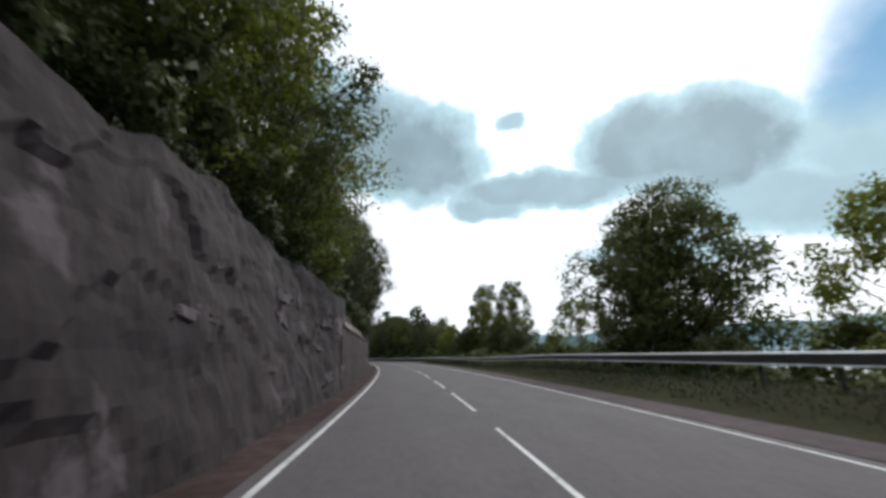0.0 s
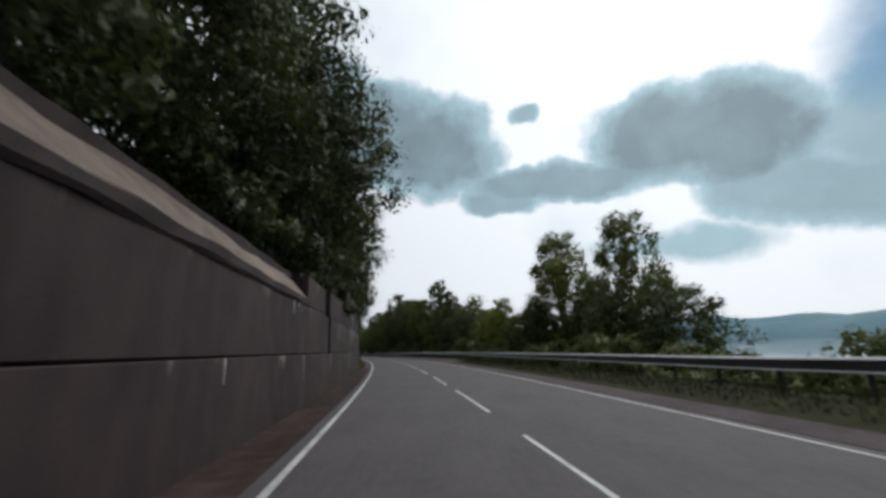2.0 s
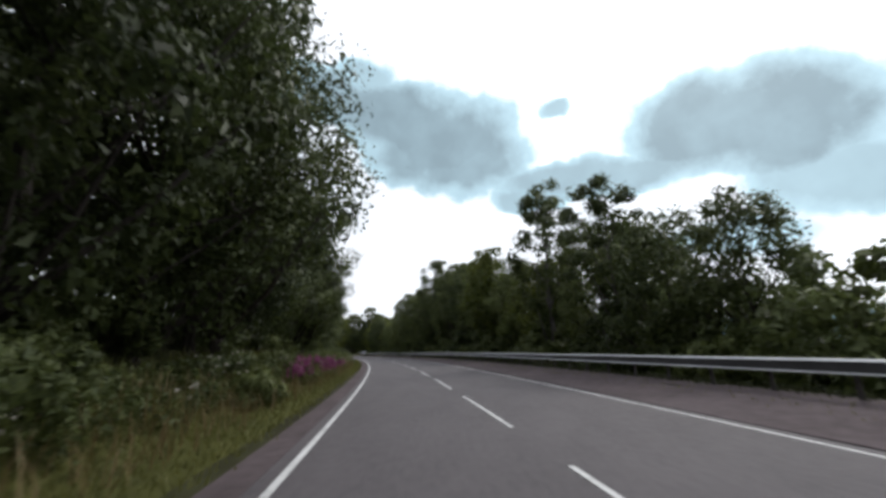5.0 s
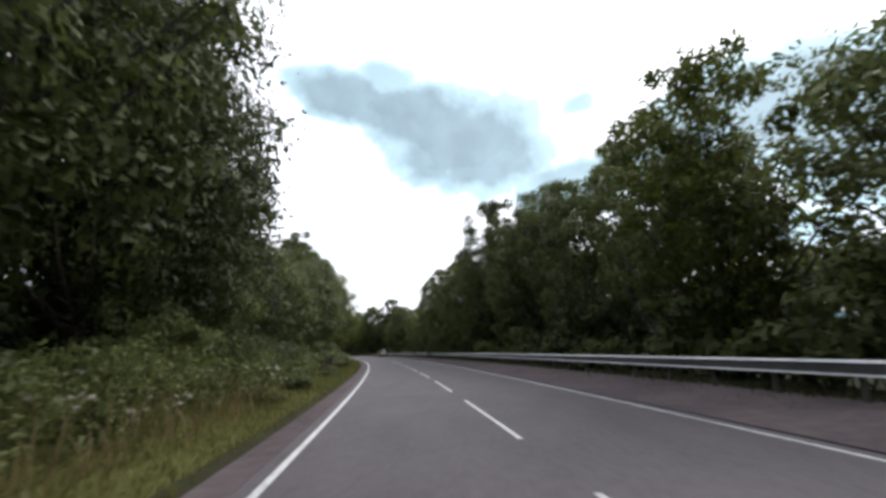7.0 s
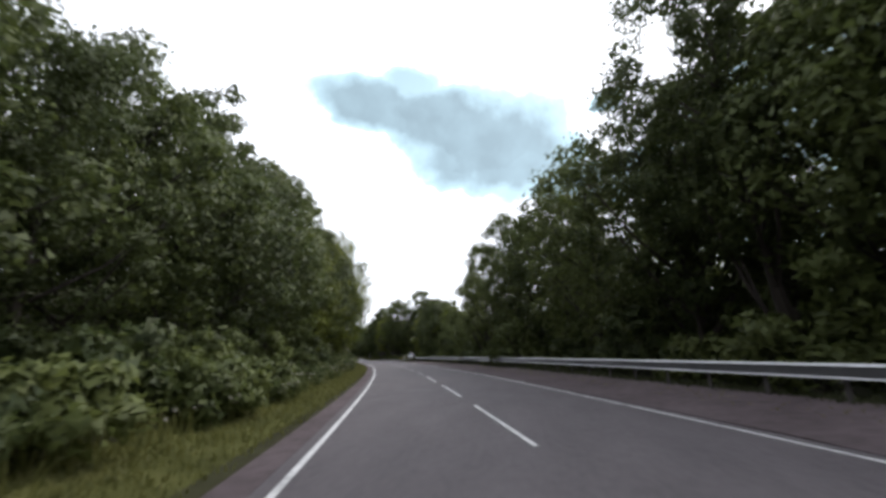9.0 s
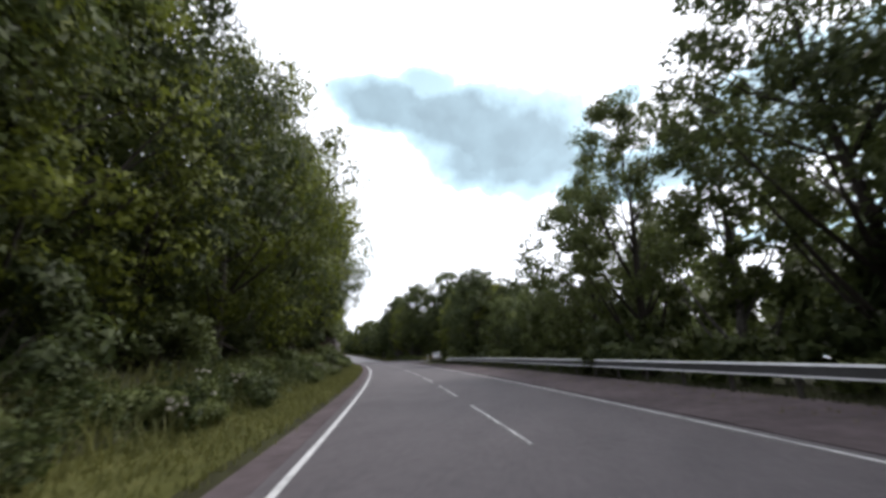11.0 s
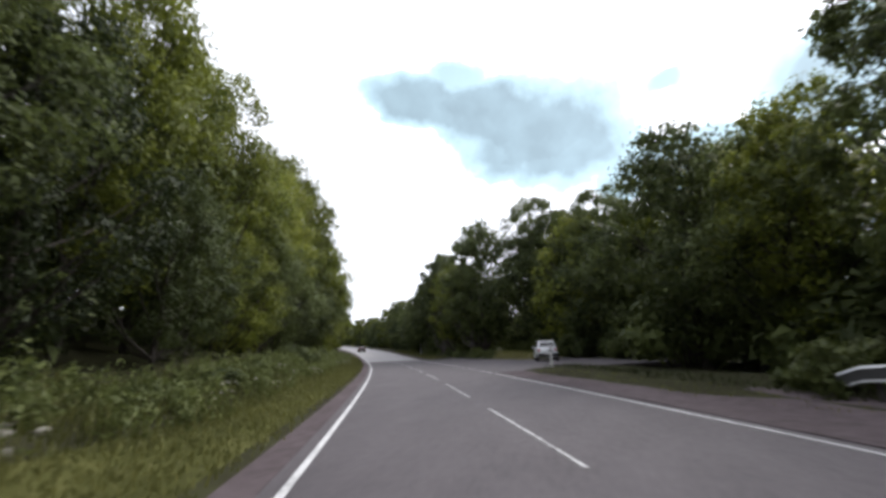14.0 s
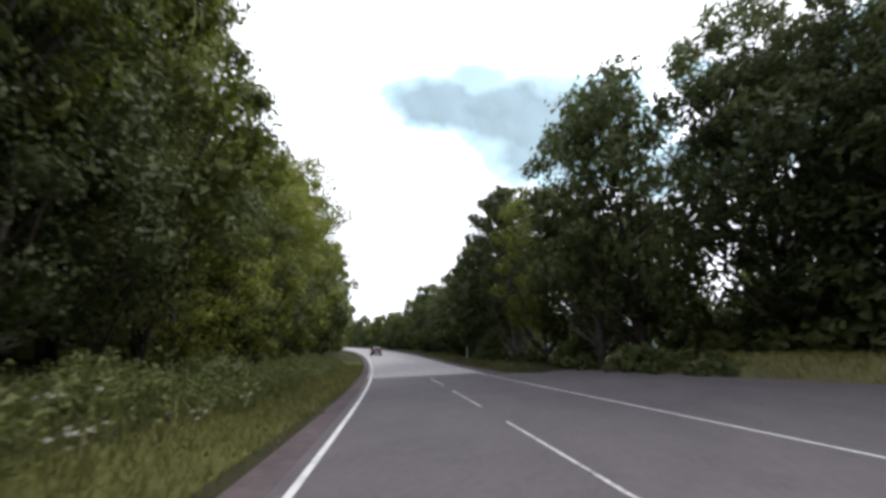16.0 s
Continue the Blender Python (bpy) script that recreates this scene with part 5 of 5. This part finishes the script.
def outcrop():
    """A broken rock and earth face showing through the bank."""
    s0, s1, n, m = 233.0, 242.0, 78, 44
    verts, faces = [], []
    for i in range(n + 1):
        s = s0 + (s1 - s0) * i / n
        mid = smooth(0, 0.22, i / n) * (1 - smooth(0.74, 1.0, i / n))
        top = 1.4 + 2.7 * mid + 0.7 * noise.noise(Vector((s * 0.7, 2.0, 1.0)))
        for j in range(m + 1):
            f = j / m
            z = 0.1 + top * f
            q = Vector((s * 0.75 + 0.3 * z, z * 0.8, 6.0))
            q += Vector((0.3 * noise.noise(q * 1.7), 0.3 * noise.noise(q * 1.7 + Vector((5, 0, 0))), 0))
            d, near = noise.voronoi(q)
            tilt = q - near[0]
            block = 0.6 * noise.cell(near[0] * 41.0) + tilt.x * 0.8 * (noise.cell(near[0] * 23.0) - 0.3) + 0.3 * tilt.y
            u = -6.95 - 0.34 * z - 0.9 * (1 - mid) + block * 0.22 * mid + 0.34 * noise.fractal(Vector((s * 1.6, z * 1.6, 2.0)), 1.0, 2.0, 5)
            verts.append(place(s, u, z))
        verts += [place(s, -10.5, 0.1 + top), place(s, -10.5, -0.2)]
    k = m + 3
    for i in range(n):
        for j in range(k - 1):
            a = i * k + j
            faces.append((a, a + 1, a + k + 1, a + k))
    faces += [tuple(range(k - 1, -1, -1)), tuple(n * k + j for j in range(k))]
    thing = tagged(new("rock_outcrop"), "broken pale rock and rusty earth face in the bank", "rock face")
    child("earth_face", mesh_of("earth_face", verts, faces, M_OUTCROP), thing, "dark earth with rusty patches")
    return thing


outcrop_face = outcrop()
for seed, s, u, z, size, mat, label in ((1.3, 236.5, -7.75, 3.45, (0.42, 0.36, 0.52), M_BOULDER, "pale grey jagged boulder in the bank"),
                                        (6.6, 236.2, -7.45, 2.7, (0.40, 0.42, 0.48), M_BOULDER, "broken grey rock beside the verge"),
                                        (5.1, 239.3, -7.6, 2.95, (0.50, 0.70, 0.56), M_BOULDER, "pale grey cracked boulder in the bank"),
                                        (2.2, 238.7, -7.4, 2.35, (0.38, 0.42, 0.40), M_BOULDER, "split grey rock below the larger boulder"),
                                        (7.3, 237.7, -7.55, 2.65, (0.30, 0.50, 0.46), M_RUST, "crumbling rust-orange earth"),
                                        (8.4, 239.0, -8.0, 3.80, (0.34, 0.62, 0.34), M_RUST, "crumbling rust-orange earth"),
                                        (3.9, 240.8, -7.2, 1.55, (0.34, 0.40, 0.36), M_BOULDER, "small grey boulder low on the bank")):
    boulder(seed, size, mat, label).matrix_basis = frame_at(s, u, z)
for s, u, sc in ((237.6, -7.9, 0.45), (241.4, -8.2, 0.8), (235.0, -8.0, 0.8), (233.6, -7.1, 0.75), (235.2, -6.7, 0.6), (236.8, -6.6, 0.5), (238.4, -6.7, 0.6), (240.0, -6.6, 0.5), (242.0, -7.1, 0.8), (237.9, -8.6, 0.6)):
    plant(BUSHES, 0 if s < 237 else 2, s, u, sc, 1.0, 60 * s, BANK, 0.0 if u > -8 else -1.9)


# ---- old wall and bollards by the gateway ----
def stone_wall():
    thing = tagged(new("stone_wall"), "dark old stone wall with a thin worn coping", "wall")
    r = random.Random(9)
    s0, s1, u = 147.5, 157.5, -9.6
    base = height(155, u) - 0.3
    child("core", ribbon("core", [(u - 0.18, base), (u - 0.18, base + 1.95), (u + 0.16, base + 1.95), (u + 0.16, base)], s0, s1, 2.0, M_STONE), thing)
    for c in range(7):
        s = s0 - r.uniform(0, 0.3)
        while s < s1:
            n = r.uniform(0.35, 0.85)
            ob = child("stone", box_mesh("stone", 0.12, n - 0.010, 0.272, M_STONE, 0.010), thing)
            ob.matrix_basis = frame_at(s + n / 2, u + 0.16 + r.uniform(-0.015, 0.02), base + 0.14 + 0.28 * c)
            s += n
    s = s0
    while s < s1:
        n = r.uniform(0.7, 1.1)
        child("coping", box_mesh("coping", 0.46, n - 0.02, 0.09, M_CAST, 0.025), thing).matrix_basis = frame_at(s + n / 2, u, base + 2.02 + r.uniform(-0.01, 0.01))
        s += n


stone_wall()


def bollard():
    bm = bmesh.new()
    bmesh.ops.create_cone(bm, segments=10, radius1=0.10, radius2=0.09, depth=1.1, cap_ends=True)
    top = [f for f in bm.faces if f.normal.z > 0.9]
    bmesh.ops.bevel(bm, geom=list(top[0].edges), offset=0.025, segments=2, affect="EDGES")
    for v in bm.verts:
        v.co.x += 0.012 * noise.noise(v.co * 4)
    me = bpy.data.meshes.new("post")
    bm.to_mesh(me)
    bm.free()
    me.materials.append(M_TIMBER)
    thing = new("wooden_bollard")
    child("post", me, thing)
    return tagged(thing, "short dark weathered timber post in the grass", "bollard", "timber posts by the gateway")


first = bollard()
for k, s in enumerate((152.0, 154.2, 156.4, 158.1)):
    m = frame_at(s, -6.75, height(s, -6.75) + 0.40)
    if k:
        copy_thing(first, m)
    else:
        first.matrix_basis = m


# ---- white marker posts ----
def marker(s, u, w, h):
    thing = tagged(new("marker_post"), "white painted flat marker post beside the pull-in", "marker post")
    child("board", box_mesh("board", w, 0.07, h, M_WHITE, 0.012), thing).matrix_basis = pose(0, 0, h / 2 - 0.15)
    child("band", box_mesh("band", w + 0.008, 0.078, 0.10, M_POST, 0.003), thing, "grey band").matrix_basis = pose(0, 0, h * 0.72)
    child("cap", box_mesh("cap", w + 0.02, 0.09, 0.03, M_STEEL, 0.006), thing).matrix_basis = pose(0, 0, h - 0.14)
    thing.matrix_basis = frame_at(s, u, height(s, u)) 


marker(264.4, 7.7, 0.18, 1.42)
marker(327.0, 8.6, 0.16, 2.0)


# ---- cars ----
def loft(name, rings, mat):
    verts, faces, m = [], [], len(rings[0])
    for ring in rings:
        verts += ring
    for i in range(len(rings) - 1):
        for j in range(m):
            a, b = i * m + j, i * m + (j + 1) % m
            faces.append((a, b, b + m, a + m))
    faces += [tuple(range(m - 1, -1, -1)), tuple((len(rings) - 1) * m + k for k in range(m))]
    me = mesh_of(name, verts, faces, mat)
    bm = bmesh.new()
    bm.from_mesh(me)
    bmesh.ops.recalc_face_normals(bm, faces=bm.faces)
    bm.to_mesh(me)
    bm.free()
    return me


def car(paint, label):
    """A hatchback, nose towards +y, wheels on z = 0."""
    thing = tagged(new("car"), label, "car")
    # along the body: y, half width, sill, waist, roof half width, roof
    stations = [(-2.02, 0.70, 0.42, 0.72), (-1.95, 0.80, 0.32, 0.92), (-1.4, 0.86, 0.24, 0.97), (0.0, 0.88, 0.22, 0.95), (0.95, 0.87, 0.22, 0.92), (1.6, 0.84, 0.26, 0.80), (1.98, 0.72, 0.36, 0.66), (2.06, 0.60, 0.42, 0.58)]
    rings = [[Vector((-w * 0.96, y, lo)), Vector((-w, y, lo + 0.12)), Vector((-w, y, (lo + hi) / 2 + 0.08)), Vector((-w * 0.94, y, hi)), Vector((w * 0.94, y, hi)), Vector((w, y, (lo + hi) / 2 + 0.08)), Vector((w, y, lo + 0.12)), Vector((w * 0.96, y, lo))] for y, w, lo, hi in stations]
    child("body", loft("body", rings, paint), thing)
    cabin = [(-1.92, 0.74, 0.90, 0.93), (-1.62, 0.78, 0.95, 1.36), (-1.1, 0.80, 0.96, 1.46), (-0.2, 0.81, 0.95, 1.48), (0.35, 0.80, 0.94, 1.40), (1.10, 0.74, 0.90, 0.94)]
    child("cabin", loft("cabin", [[Vector((-w, y, lo)), Vector((-w * 0.80, y, hi - 0.05)), Vector((-w * 0.70, y, hi)), Vector((w * 0.70, y, hi)), Vector((w * 0.80, y, hi - 0.05)), Vector((w, y, lo))] for y, w, lo, hi in cabin], paint), thing)

    def pane(name, pts):
        n = (Vector(pts[1]) - Vector(pts[0])).cross(Vector(pts[2]) - Vector(pts[0])).normalized() * 0.012
        a, b = [Vector(p) + n for p in pts], [Vector(p) - n for p in pts]
        child(name, loft(name, [a, b], M_GLASS), thing)

    pane("rear_window", [(-0.60, -1.87, 1.03), (0.60, -1.87, 1.03), (0.52, -1.65, 1.33), (-0.52, -1.65, 1.33)])
    pane("windscreen", [(-0.62, 1.02, 1.00), (0.62, 1.02, 1.00), (0.54, 0.42, 1.37), (-0.54, 0.42, 1.37)])
    for x in (-1, 1):
        pane("side_window", [(x * 0.785, -1.45, 1.02), (x * 0.795, -0.35, 1.02), (x * 0.68, -0.35, 1.39), (x * 0.675, -1.25, 1.36)])
        pane("side_window", [(x * 0.795, -0.27, 1.02), (x * 0.77, 0.80, 1.01), (x * 0.68, 0.30, 1.35), (x * 0.68, -0.27, 1.39)])
        child("tail_lamp", box_mesh("tail_lamp", 0.16, 0.08, 0.24, M_RED_LAMP, 0.02), thing).matrix_basis = pose(x * 0.66, -1.98, 0.78)
        child("headlamp", box_mesh("headlamp", 0.28, 0.10, 0.13, M_WHITE, 0.02), thing).matrix_basis = pose(x * 0.58, 1.97, 0.64)
        child("mirror", box_mesh("mirror", 0.18, 0.08, 0.12, paint, 0.03), thing).matrix_basis = pose(x * 0.93, 0.62, 1.00)
        for y in (-1.28, 1.28):
            wheel = child("wheel", loft("wheel", [[Vector((q, r * math.cos(a), r * math.sin(a))) for a in [2 * math.pi * k / 18 for k in range(18)]] for q, r in ((-0.10, 0.25), (-0.09, 0.31), (0.09, 0.31), (0.10, 0.25))], M_TYRE), thing)
            wheel.matrix_basis = pose(x * 0.80, y, 0.305)
            child("rim", loft("rim", [[Vector((q, r * math.cos(a), r * math.sin(a))) for a in [2 * math.pi * k / 12 for k in range(12)]] for q, r in ((-0.112, 0.18), (-0.09, 0.20), (0.09, 0.20), (0.112, 0.18))], M_STEEL), wheel)
    child("bumper", box_mesh("bumper", 1.56, 0.16, 0.20, M_TYRE, 0.04), thing).matrix_basis = pose(0, -2.02, 0.44)
    child("number_plate", box_mesh("number_plate", 0.52, 0.02, 0.11, M_WHITE, 0.004), thing, "plain pale plate").matrix_basis = pose(0, -2.112, 0.52)
    return thing


car(M_SILVER, "tall silver hatchback parked in the pull-in under trees").matrix_basis = frame_at(275.3, 11.9, 0.18) @ pose(0, 0, 0, 0, 0, -18) @ Matrix.Diagonal((1.06, 1.02, 1.18, 1))
car(M_DARK_PAINT, "dark red hatchback far ahead on the road").matrix_basis = frame_at(351.0, -1.8, 0.0)
